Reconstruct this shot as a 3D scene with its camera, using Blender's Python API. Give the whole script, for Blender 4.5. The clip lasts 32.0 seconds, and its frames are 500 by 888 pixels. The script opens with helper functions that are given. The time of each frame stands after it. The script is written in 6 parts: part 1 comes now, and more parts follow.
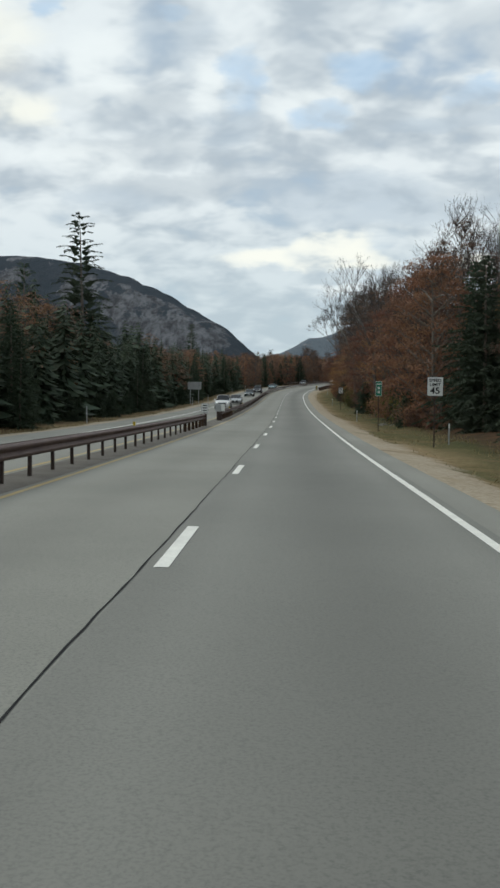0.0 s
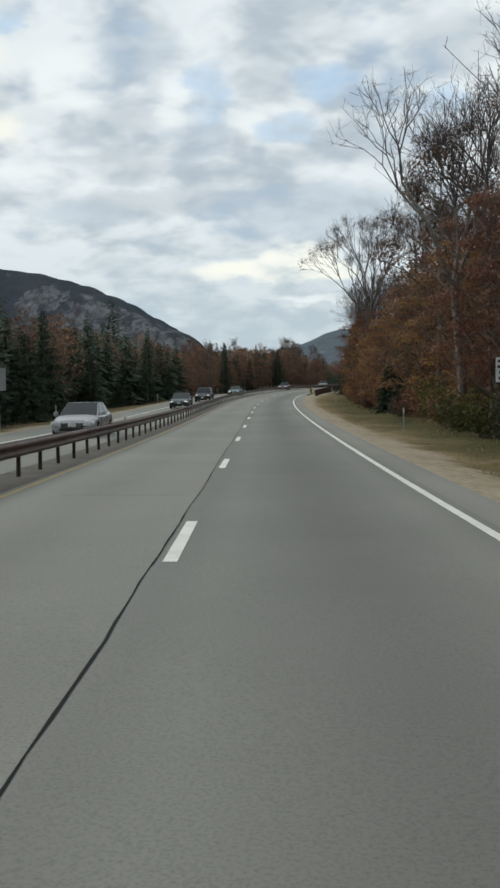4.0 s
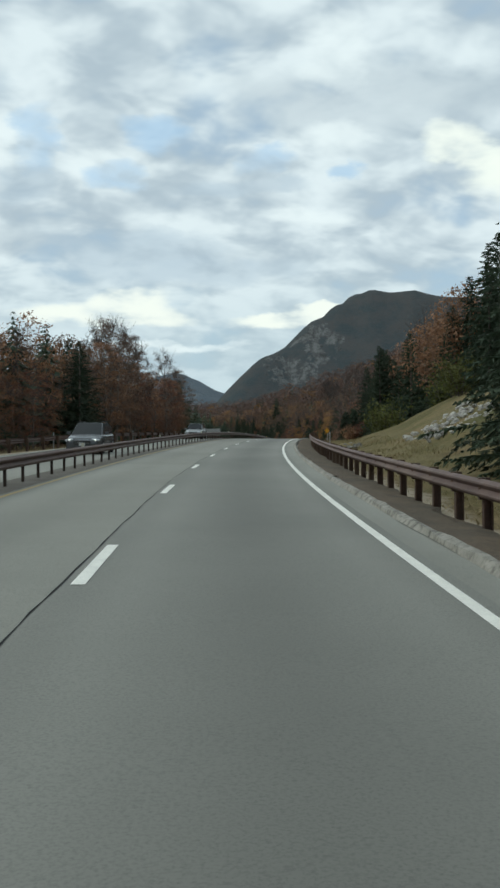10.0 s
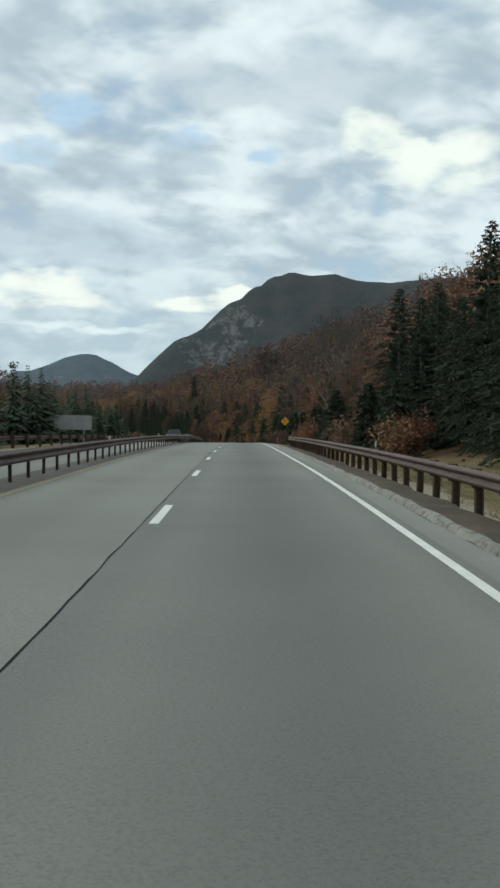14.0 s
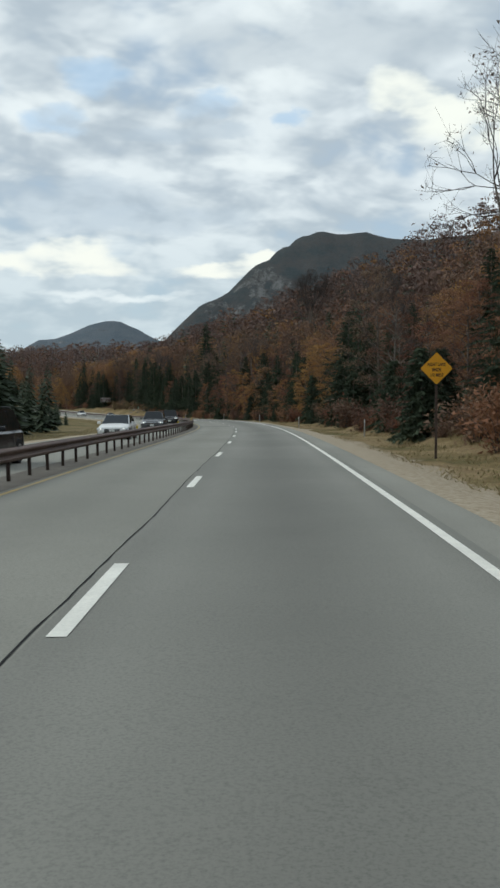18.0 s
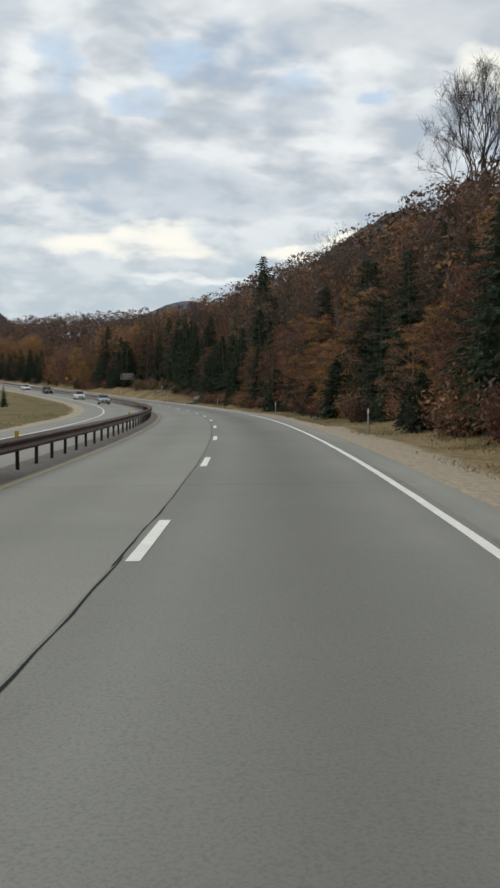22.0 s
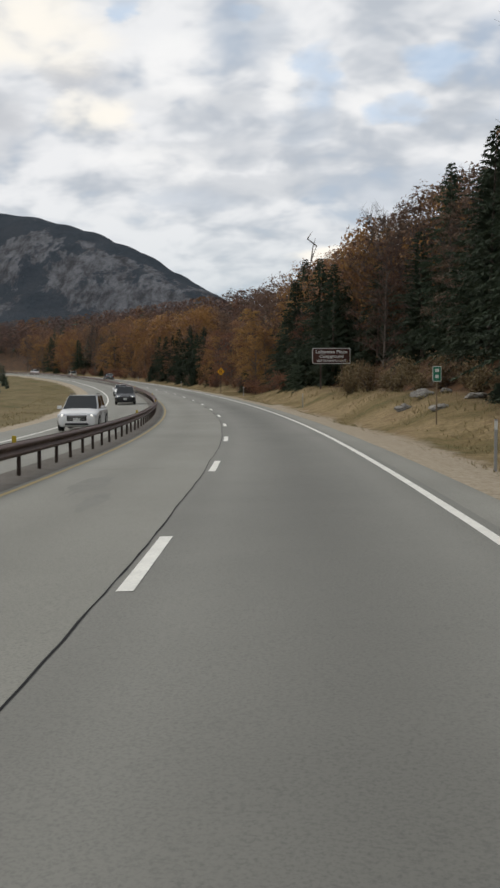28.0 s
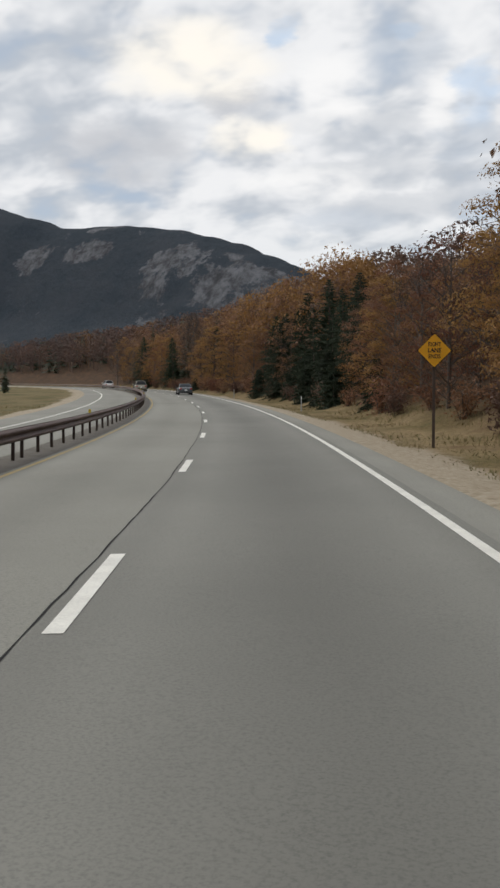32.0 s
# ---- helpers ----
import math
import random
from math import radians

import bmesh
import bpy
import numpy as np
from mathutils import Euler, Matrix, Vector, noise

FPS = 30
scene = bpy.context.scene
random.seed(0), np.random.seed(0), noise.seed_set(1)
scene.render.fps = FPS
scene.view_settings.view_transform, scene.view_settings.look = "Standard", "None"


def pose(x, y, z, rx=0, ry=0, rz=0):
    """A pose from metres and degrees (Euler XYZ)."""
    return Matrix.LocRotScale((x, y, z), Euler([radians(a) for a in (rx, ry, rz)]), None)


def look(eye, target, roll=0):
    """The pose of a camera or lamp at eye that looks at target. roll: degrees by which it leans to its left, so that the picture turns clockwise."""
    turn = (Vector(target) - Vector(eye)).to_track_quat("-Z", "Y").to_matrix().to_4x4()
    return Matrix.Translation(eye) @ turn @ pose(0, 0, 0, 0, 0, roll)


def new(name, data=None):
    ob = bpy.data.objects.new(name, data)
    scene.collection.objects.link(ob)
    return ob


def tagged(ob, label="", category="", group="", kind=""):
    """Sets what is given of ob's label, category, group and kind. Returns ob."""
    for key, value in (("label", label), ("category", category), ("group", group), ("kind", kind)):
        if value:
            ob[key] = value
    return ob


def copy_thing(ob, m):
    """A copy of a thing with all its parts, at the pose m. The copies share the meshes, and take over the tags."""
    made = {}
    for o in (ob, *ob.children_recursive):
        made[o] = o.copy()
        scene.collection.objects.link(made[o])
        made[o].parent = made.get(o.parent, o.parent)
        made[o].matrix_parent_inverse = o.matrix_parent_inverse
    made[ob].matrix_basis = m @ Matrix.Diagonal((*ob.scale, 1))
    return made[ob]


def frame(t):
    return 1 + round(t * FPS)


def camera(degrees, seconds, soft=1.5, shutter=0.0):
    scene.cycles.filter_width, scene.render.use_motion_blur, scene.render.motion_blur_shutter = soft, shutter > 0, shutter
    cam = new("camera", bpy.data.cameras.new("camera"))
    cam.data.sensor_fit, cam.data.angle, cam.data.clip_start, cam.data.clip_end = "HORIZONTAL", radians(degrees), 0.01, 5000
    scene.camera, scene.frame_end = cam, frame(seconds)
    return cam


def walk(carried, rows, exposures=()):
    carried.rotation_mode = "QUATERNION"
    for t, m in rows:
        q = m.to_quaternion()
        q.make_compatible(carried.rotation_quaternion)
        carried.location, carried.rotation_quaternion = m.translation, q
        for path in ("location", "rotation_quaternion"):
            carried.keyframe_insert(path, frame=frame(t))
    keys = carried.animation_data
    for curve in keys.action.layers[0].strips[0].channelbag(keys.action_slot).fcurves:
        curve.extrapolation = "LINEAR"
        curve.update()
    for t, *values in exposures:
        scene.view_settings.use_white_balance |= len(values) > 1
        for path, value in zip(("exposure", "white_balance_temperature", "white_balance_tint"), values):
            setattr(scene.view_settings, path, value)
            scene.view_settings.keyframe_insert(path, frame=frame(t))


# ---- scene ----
cam = camera(29.98, 32.0, soft=2.7)
walk(cam, [
    (0.0, pose(0.12, 7.16, 1.43, 86.05, -0.50, 11.90)),
    (1.0, pose(-3.92, 31.05, 0.81, 86.06, 0.61, 11.39)),
    (2.0, pose(-8.11, 54.74, 0.26, 86.35, -0.28, 11.14)),
    (3.0, pose(-12.19, 78.98, -0.17, 86.74, 0.73, 10.61)),
    (3.5, pose(-14.19, 91.03, -0.33, 86.66, 1.21, 10.33)),
    (5.5, pose(-22.12, 139.05, -0.61, 87.72, -0.75, 9.67)),
    (6.0, pose(-24.07, 151.16, -0.58, 87.89, -0.60, 9.63)),
    (7.0, pose(-27.99, 175.48, -0.40, 88.34, -0.12, 8.39)),
    (8.0, pose(-31.50, 199.50, -0.11, 88.40, 0.15, 6.56)),
    (9.0, pose(-34.23, 223.65, 0.28, 88.99, 0.56, 3.23)),
    (10.0, pose(-35.68, 247.64, 0.68, 89.50, 0.09, -0.36)),
    (11.0, pose(-35.99, 271.12, 1.01, 88.90, -1.11, -2.77)),
    (12.0, pose(-35.58, 294.48, 1.31, 88.55, -0.72, -4.10)),
    (13.0, pose(-34.80, 317.44, 1.64, 87.72, 0.41, -5.57)),
    (14.0, pose(-33.34, 340.37, 1.90, 88.57, -0.76, -5.57)),
    (14.5, pose(-32.39, 351.89, 1.96, 88.23, -0.89, -5.43)),
    (16.5, pose(-28.42, 397.89, 1.75, 87.15, -0.44, -4.70)),
    (17.0, pose(-27.34, 409.51, 1.61, 87.08, -0.48, -4.34)),
    (18.0, pose(-25.24, 432.85, 1.26, 86.49, 0.29, -3.76)),
    (19.0, pose(-23.26, 456.44, 0.77, 85.82, 0.87, -3.60)),
    (20.0, pose(-21.42, 480.34, 0.17, 85.93, 0.45, -2.62)),
    (21.0, pose(-20.05, 504.07, -0.48, 85.33, 0.96, -1.52)),
    (22.0, pose(-19.34, 527.67, -1.12, 85.46, -0.44, 1.09)),
    (23.0, pose(-19.63, 551.78, -1.75, 84.65, 1.01, 4.13)),
    (24.0, pose(-20.87, 576.27, -2.39, 84.72, 2.07, 6.19)),
    (26.5, pose(-28.79, 638.11, -4.08, 84.97, 0.07, 12.50)),
    (27.0, pose(-31.15, 650.26, -4.35, 85.04, 0.20, 13.86)),
    (28.0, pose(-36.72, 674.19, -4.85, 85.93, 0.28, 16.58)),
    (29.0, pose(-43.26, 697.96, -5.28, 86.24, -0.01, 19.14)),
    (30.0, pose(-50.93, 721.66, -5.54, 86.63, 0.10, 21.94)),
    (31.0, pose(-59.84, 745.01, -5.57, 87.05, 0.57, 23.53)),
    (32.0, pose(-69.76, 767.69, -5.46, 87.12, 0.02, 25.88)),
], [(0, 0.0, 6250, 5), (6, 0.0, 6300, 6), (9, 0.0, 6020, 1), (12, 0.0, 6020, -2), (17, 0.0, 6100, 3), (20, 0.0, 6300, 6), (24, 0.0, 6550, 11), (32, 0.05, 6600, 12)])

# ---- world, sun ----
SUN_EL, SUN_AZ = radians(38), radians(75)
world = bpy.data.worlds.new("world")
scene.world = world
world.use_nodes = True
wt = world.node_tree
wt.nodes.clear()


def wn(kind, **kw):
    n = wt.nodes.new(kind)
    for k, v in kw.items():
        setattr(n, k, v)
    return n


def wmath(op, a, b=None, clamp=False):
    n = wn("ShaderNodeMath", operation=op, use_clamp=clamp)
    for i, v in enumerate((a, b)):
        if v is None:
            continue
        if isinstance(v, (int, float)):
            n.inputs[i].default_value = v
        else:
            wt.links.new(v, n.inputs[i])
    return n.outputs[0]


def wmix(f, a, b):
    n = wn("ShaderNodeMix", data_type="RGBA")
    for sock, v in ((n.inputs[0], f), (n.inputs[6], a), (n.inputs[7], b)):
        if isinstance(v, (int, float)):
            sock.default_value = v
        elif isinstance(v, tuple):
            sock.default_value = (*v, 1)
        else:
            wt.links.new(v, sock)
    return n.outputs[2]


def wramp(v, lo, hi):
    n = wn("ShaderNodeMapRange", interpolation_type="SMOOTHSTEP")
    n.inputs[1].default_value, n.inputs[2].default_value = lo, hi
    wt.links.new(v, n.inputs[0])
    return n.outputs[0]


def wnoise(vec, scale, detail, rough, dist=0.0):
    n = wn("ShaderNodeTexNoise")
    n.inputs["Scale"].default_value, n.inputs["Detail"].default_value = scale, detail
    n.inputs["Roughness"].default_value, n.inputs["Distortion"].default_value = rough, dist
    wt.links.new(vec, n.inputs["Vector"])
    return n.outputs[0]


tc = wn("ShaderNodeTexCoord").outputs["Generated"]
sep = wn("ShaderNodeSeparateXYZ")
wt.links.new(tc, sep.inputs[0])
zc = wmath("MAXIMUM", sep.outputs[2], 0.0)
den = wmath("ADD", zc, 0.42)
comb = wn("ShaderNodeCombineXYZ")
wt.links.new(wmath("DIVIDE", sep.outputs[0], den), comb.inputs[0])
wt.links.new(wmath("DIVIDE", sep.outputs[1], den), comb.inputs[1])
plane = comb.outputs[0]
sky = wn("ShaderNodeTexSky", sky_type="NISHITA", sun_disc=False)
sky.sun_elevation, sky.sun_rotation, sky.altitude = SUN_EL, SUN_AZ, 600
blue = wmix(0.55, wmix(1.0, (0, 0, 0), sky.outputs[0]), (4.6, 5.9, 7.4))
n_big = wnoise(plane, 4.4, 3.0, 0.5, 0.3)
streak = wn("ShaderNodeMapping")
streak.inputs["Scale"].default_value = (0.9, 1.1, 1.0)
streak.inputs["Rotation"].default_value = (0, 0, radians(-20))
wt.links.new(plane, streak.inputs[0])
n_fine = wnoise(streak.outputs[0], 11.5, 3.0, 0.5, 0.2)
n_low = wnoise(plane, 2.2, 2.5, 0.5)
cover = wramp(wmath("ADD", wmath("MULTIPLY", n_big, 0.6), wmath("MULTIPLY", n_fine, 0.4)), 0.30, 0.47)
shade = wramp(wmath("ADD", wmath("MULTIPLY", n_fine, 0.55), wmath("MULTIPLY", n_low, 0.45)), 0.385, 0.605)
cloud = wmix(shade, (4.7, 5.2, 5.75), (8.0, 8.25, 8.4))
skycol = wmix(wmath("ADD", wmath("MULTIPLY", cover, 0.62), 0.38), blue, cloud)
haze = wramp(zc, 0.22, 0.03)
skycol = wmix(wmath("MULTIPLY", haze, 0.6), skycol, (5.3, 6.1, 6.5))

# single clouds and gaps: direction (degrees left of north), height and half sizes in degrees, edges broken up by noise
mapn = wn("ShaderNodeMapping")
mapn.inputs["Scale"].default_value = (14.0, 14.0, 30.0)
wt.links.new(tc, mapn.inputs[0])
ragged = wn("ShaderNodeTexNoise")
ragged.inputs["Detail"].default_value, ragged.inputs["Roughness"].default_value = 4.0, 0.55
ragged.inputs["Scale"].default_value = 1.0
wt.links.new(mapn.outputs[0], ragged.inputs["Vector"])
rsep = wn("ShaderNodeSeparateColor")
wt.links.new(ragged.outputs["Color"], rsep.inputs[0])
az_deg = wmath("ADD", wmath("MULTIPLY", wmath("ARCTAN2", wmath("MULTIPLY", sep.outputs[0], -1.0), sep.outputs[1]), 57.296), wmath("MULTIPLY", wmath("SUBTRACT", rsep.outputs[0], 0.5), 5.0))
el_deg = wmath("ADD", wmath("MULTIPLY", wmath("ARCSINE", sep.outputs[2]), 57.296), wmath("MULTIPLY", wmath("SUBTRACT", rsep.outputs[1], 0.5), 2.6))


wispy = wramp(wmath("ADD", wmath("MULTIPLY", n_fine, 0.6), wmath("MULTIPLY", rsep.outputs[2], 0.4)), 0.24, 0.58)


def cloud_mask(az, el, half_az, half_el, soft):
    u = wmath("DIVIDE", wmath("SUBTRACT", az_deg, az), half_az)
    v = wmath("DIVIDE", wmath("SUBTRACT", el_deg, el), half_el)
    body = wramp(wmath("ADD", wmath("MULTIPLY", u, u), wmath("MULTIPLY", v, v)), 1.7, 1.7 * (1 - soft))
    return wmath("MULTIPLY", body, wispy)


TONES = {"white": ((8.9, 9.05, 9.0), 0.75, 0.98), "warm": ((9.5, 9.2, 8.3), 0.9, 0.98), "cumulus": ((9.7, 9.5, 8.6), 0.98, 0.8), "grey": ((5.3, 5.7, 6.1), 0.62, 0.98),
         "dark": ((4.5, 4.8, 5.2), 0.75, 0.95), "slate": ((4.7, 5.4, 6.2), 0.6, 0.98), "blue": ((3.9, 5.6, 7.7), 0.62, 0.98), "bank": ((9.7, 9.4, 8.5), 1.0, 0.75)}
CLOUDS = (("slate", 6.6, 11.2, 6.0, 1.1), ("slate", 3.0, 9.8, 6.5, 0.8), ("slate", 20.0, 10.7, 3.0, 0.7), ("slate", -0.1, 15.0, 3.8, 0.5), ("slate", 16.4, 19.7, 2.6, 1.6), ("slate", 13.4, 14.9, 1.8, 1.3),
          ("grey", -8.0, 19.6, 9.5, 1.9), ("grey", 19.2, 13.4, 5.0, 0.9), ("grey", 15.8, 11.4, 5.6, 0.8), ("grey", 19.9, 16.0, 4.5, 0.8), ("dark", 26.4, 17.2, 2.3, 1.0), ("dark", 33.8, 14.3, 4.6, 1.9),
          ("white", 21.4, 17.4, 3.2, 2.0), ("white", 14.1, 16.8, 1.8, 1.3), ("white", 8.0, 15.9, 2.8, 1.2), ("white", -5.4, 22.4, 2.4, 2.0), ("white", -3.9, 13.0, 2.6, 0.6), ("white", 22.0, 12.8, 4.0, 1.1), ("white", -5.6, 17.6, 2.4, 1.0),
          ("warm", 26.0, 15.2, 2.3, 1.3), ("warm", 29.6, 19.4, 4.8, 2.2),
          ("blue", 5.4, 17.8, 2.0, 1.0), ("blue", -1.2, 16.5, 1.5, 0.8), ("blue", -6.6, 15.7, 1.1, 0.5), ("blue", 7.5, 15.3, 1.7, 0.8), ("blue", 23.8, 21.0, 0.9, 0.8), ("blue", 16.2, 21.0, 1.1, 0.5), ("blue", 12.4, 17.2, 1.3, 1.7),
          ("cumulus", -12.4, 17.0, 2.1, 1.1), ("cumulus", -17.3, 15.3, 3.6, 1.5), ("cumulus", -14.8, 15.8, 1.8, 0.8),
          ("bank", 8.8, 7.3, 4.6, 0.75), ("bank", 6.9, 8.1, 2.5, 0.75), ("bank", -2.9, 7.1, 3.3, 0.5), ("bank", -4.4, 7.6, 1.6, 0.4), ("white", 4.3, 5.4, 4.6, 0.3))
for tone, az, el, half_az, half_el in CLOUDS:
    colour, amount, soft = TONES[tone]
    skycol = wmix(wmath("MULTIPLY", cloud_mask(az, el, half_az, half_el, soft), amount), skycol, colour)
bg = wn("ShaderNodeBackground")
bg.inputs["Strength"].default_value = 0.104
wt.links.new(skycol, bg.inputs["Color"])
wo = wn("ShaderNodeOutputWorld")
wt.links.new(bg.outputs[0], wo.inputs[0])

sun_data = bpy.data.lights.new("sun", "SUN")
sun_data.energy, sun_data.angle, sun_data.color = 1.35, radians(24), (1.0, 0.94, 0.84)
sun = new("sun", sun_data)
sun.matrix_world = look((200 * math.sin(-SUN_AZ), 200 * math.cos(SUN_AZ), 200 * math.tan(SUN_EL)), (0, 0, 0))


# ---- materials ----
def material(name, colour, rough=0.8, metal=0.0, second=None, scale=3.0, contrast=(0.35, 0.65), bump=0.0, bump_scale=40.0,
             fine=None, fine_scale=60.0, fine_amount=0.3, island=0.0, obj=0.0, translucent=0.0, spec=0.3, coords="Object"):
    m = bpy.data.materials.new(name)
    m.use_nodes = True
    nt = m.node_tree
    b = nt.nodes["Principled BSDF"]
    b.inputs["Roughness"].default_value, b.inputs["Metallic"].default_value = rough, metal
    b.inputs["Specular IOR Level"].default_value = spec
    tex = nt.nodes.new("ShaderNodeTexCoord").outputs[coords]

    def nz(sc, det=5.0, ro=0.6):
        n = nt.nodes.new("ShaderNodeTexNoise")
        n.inputs["Scale"].default_value, n.inputs["Detail"].default_value, n.inputs["Roughness"].default_value = sc, det, ro
        nt.links.new(tex, n.inputs["Vector"])
        return n.outputs[0]

    def rng(v, lo, hi, a=0.0, c=1.0):
        n = nt.nodes.new("ShaderNodeMapRange")
        for i, x in enumerate((lo, hi, a, c)):
            n.inputs[i + 1].default_value = x
        nt.links.new(v, n.inputs[0])
        return n.outputs[0]

    def mix(f, a, c, kind="MIX"):
        n = nt.nodes.new("ShaderNodeMix")
        n.data_type, n.blend_type = "RGBA", kind
        for sock, v in ((n.inputs[0], f), (n.inputs[6], a), (n.inputs[7], c)):
            if isinstance(v, (int, float)):
                sock.default_value = v
            elif isinstance(v, tuple):
                sock.default_value = (*v, 1)
            else:
                nt.links.new(v, sock)
        return n.outputs[2]
    col = colour
    if second:
        col = mix(rng(nz(scale), *contrast), colour, second)
    if fine:
        col = mix(rng(nz(fine_scale, 3.0, 0.7), 0.45, 0.7, 0.0, fine_amount), col, fine)
    if island or obj:
        hsv = nt.nodes.new("ShaderNodeHueSaturation")
        if isinstance(col, tuple):
            hsv.inputs["Color"].default_value = (*col, 1)
        else:
            nt.links.new(col, hsv.inputs["Color"])
        val = None
        if island:
            g = nt.nodes.new("ShaderNodeNewGeometry")
            val = rng(g.outputs["Random Per Island"], 0, 1, 1 - island, 1 + island)
        if obj:
            o = nt.nodes.new("ShaderNodeObjectInfo")
            v2 = rng(o.outputs["Random"], 0, 1, 1 - obj, 1 + obj)
            nt.links.new(rng(o.outputs["Random"], 0, 1, 0.5 - obj * 0.05, 0.5 + obj * 0.05), hsv.inputs["Hue"])
            if val is None:
                val = v2
            else:
                mm = nt.nodes.new("ShaderNodeMath")
                mm.operation = "MULTIPLY"
                nt.links.new(val, mm.inputs[0])
                nt.links.new(v2, mm.inputs[1])
                val = mm.outputs[0]
        nt.links.new(val, hsv.inputs["Value"])
        col = hsv.outputs[0]
    if isinstance(col, tuple):
        b.inputs["Base Color"].default_value = (*col, 1)
    else:
        nt.links.new(col, b.inputs["Base Color"])
    if bump:
        bp = nt.nodes.new("ShaderNodeBump")
        bp.inputs["Strength"].default_value, bp.inputs["Distance"].default_value = bump, 0.05
        nt.links.new(nz(bump_scale, 6.0, 0.7), bp.inputs["Height"])
        nt.links.new(bp.outputs[0], b.inputs["Normal"])
    if translucent:
        tr = nt.nodes.new("ShaderNodeBsdfTranslucent")
        if isinstance(col, tuple):
            tr.inputs[0].default_value = (*col, 1)
        else:
            nt.links.new(col, tr.inputs[0])
        ms = nt.nodes.new("ShaderNodeMixShader")
        ms.inputs[0].default_value = translucent
        nt.links.new(b.outputs[0], ms.inputs[1])
        nt.links.new(tr.outputs[0], ms.inputs[2])
        nt.links.new(ms.outputs[0], nt.nodes["Material Output"].inputs[0])
    return m


M = {}
M["asphalt"] = material("asphalt", (0.222, 0.22, 0.192), 0.85, second=(0.272, 0.268, 0.234), scale=0.13, fine=(0.10, 0.10, 0.095), fine_scale=45, fine_amount=0.5, bump=0.10, bump_scale=70)
M["asphalt_lane"] = material("asphalt_lane", (0.182, 0.181, 0.161), 0.8, second=(0.218, 0.216, 0.192), scale=0.11, fine=(0.085, 0.085, 0.08), fine_scale=45, fine_amount=0.45, bump=0.10, bump_scale=70)
M["tar"] = material("tar", (0.012, 0.012, 0.013), 0.85, spec=0.2)
M["paint"] = material("paint", (0.82, 0.81, 0.74), 0.6, second=(0.70, 0.69, 0.63), scale=2.5, fine=(0.3, 0.3, 0.29), fine_scale=30, fine_amount=0.25)
M["yellow"] = material("yellow", (0.46, 0.32, 0.10), 0.6, second=(0.36, 0.29, 0.15), scale=2.0)
M["grass"] = material("grass", (0.20, 0.155, 0.085), 0.95, second=(0.115, 0.115, 0.05), scale=0.22, contrast=(0.42, 0.62), fine=(0.10, 0.075, 0.04), fine_scale=5, fine_amount=0.7, bump=0.8, bump_scale=6)
M["rust"] = material("rust", (0.105, 0.070, 0.060), 0.62, 0.25, second=(0.155, 0.105, 0.088), scale=1.2, fine=(0.06, 0.038, 0.032), fine_scale=18, fine_amount=0.6, obj=0.12)
M["post"] = material("post", (0.055, 0.042, 0.036), 0.8, second=(0.09, 0.062, 0.05), scale=3, obj=0.15)
M["wood_pale"] = material("wood_pale", (0.26, 0.20, 0.13), 0.85, second=(0.19, 0.145, 0.10), scale=4, bump=0.3)
M["wood_post"] = material("wood_post", (0.10, 0.062, 0.042), 0.85, second=(0.065, 0.045, 0.034), scale=4, obj=0.2, bump=0.3)
M["kerb"] = material("kerb", (0.25, 0.24, 0.21), 0.9, second=(0.33, 0.31, 0.27), scale=1.6, fine=(0.07, 0.068, 0.058), fine_scale=5, fine_amount=0.9, bump=0.6, bump_scale=12)
M["stain"] = material("stain", (0.188, 0.186, 0.166), 0.8, second=(0.215, 0.212, 0.188), scale=1.5, fine=(0.12, 0.118, 0.105), fine_scale=30, fine_amount=0.5)
M["tab_pale"] = material("tab_pale", (0.55, 0.53, 0.42), 0.4)
M["soil"] = material("soil", (0.135, 0.10, 0.068), 0.95, second=(0.085, 0.07, 0.052), scale=0.9, fine=(0.055, 0.045, 0.034), fine_scale=12, fine_amount=0.6, bump=0.6, bump_scale=14)
M["rock_dark"] = material("rock_dark", (0.075, 0.07, 0.062), 0.9, second=(0.13, 0.12, 0.105), scale=3, obj=0.3, bump=0.6, bump_scale=9)
M["rock"] = material("rock", (0.26, 0.245, 0.22), 0.9, second=(0.12, 0.115, 0.10), scale=1.2, fine=(0.42, 0.40, 0.36), fine_scale=7, fine_amount=0.4, bump=0.8, bump_scale=5, obj=0.2)
M["bark"] = material("bark", (0.098, 0.078, 0.062), 0.9, second=(0.161, 0.138, 0.115), scale=3, obj=0.25, bump=0.5, bump_scale=12)
M["twig"] = material("twig", (0.062, 0.052, 0.048), 0.9, second=(0.10, 0.086, 0.078), scale=2, obj=0.2)
M["birch"] = material("birch", (0.16, 0.143, 0.125), 0.85, second=(0.09, 0.078, 0.066), scale=4, obj=0.2)
M["needle"] = material("needle", (0.036, 0.053, 0.033), 0.8, second=(0.054, 0.071, 0.041), scale=0.6, island=0.25, obj=0.25, translucent=0.10)
M["leaf_rust"] = material("leaf_rust", (0.275, 0.132, 0.072), 0.8, second=(0.160, 0.086, 0.057), scale=0.45, island=0.12, obj=0.3, translucent=0.25)
M["leaf_gold"] = material("leaf_gold", (0.32, 0.172, 0.06), 0.8, second=(0.24, 0.122, 0.05), scale=0.45, island=0.12, obj=0.25, translucent=0.25)
M["leaf_brown"] = material("leaf_brown", (0.181, 0.107, 0.073), 0.85, second=(0.112, 0.075, 0.056), scale=0.45, island=0.12, obj=0.3, translucent=0.15)
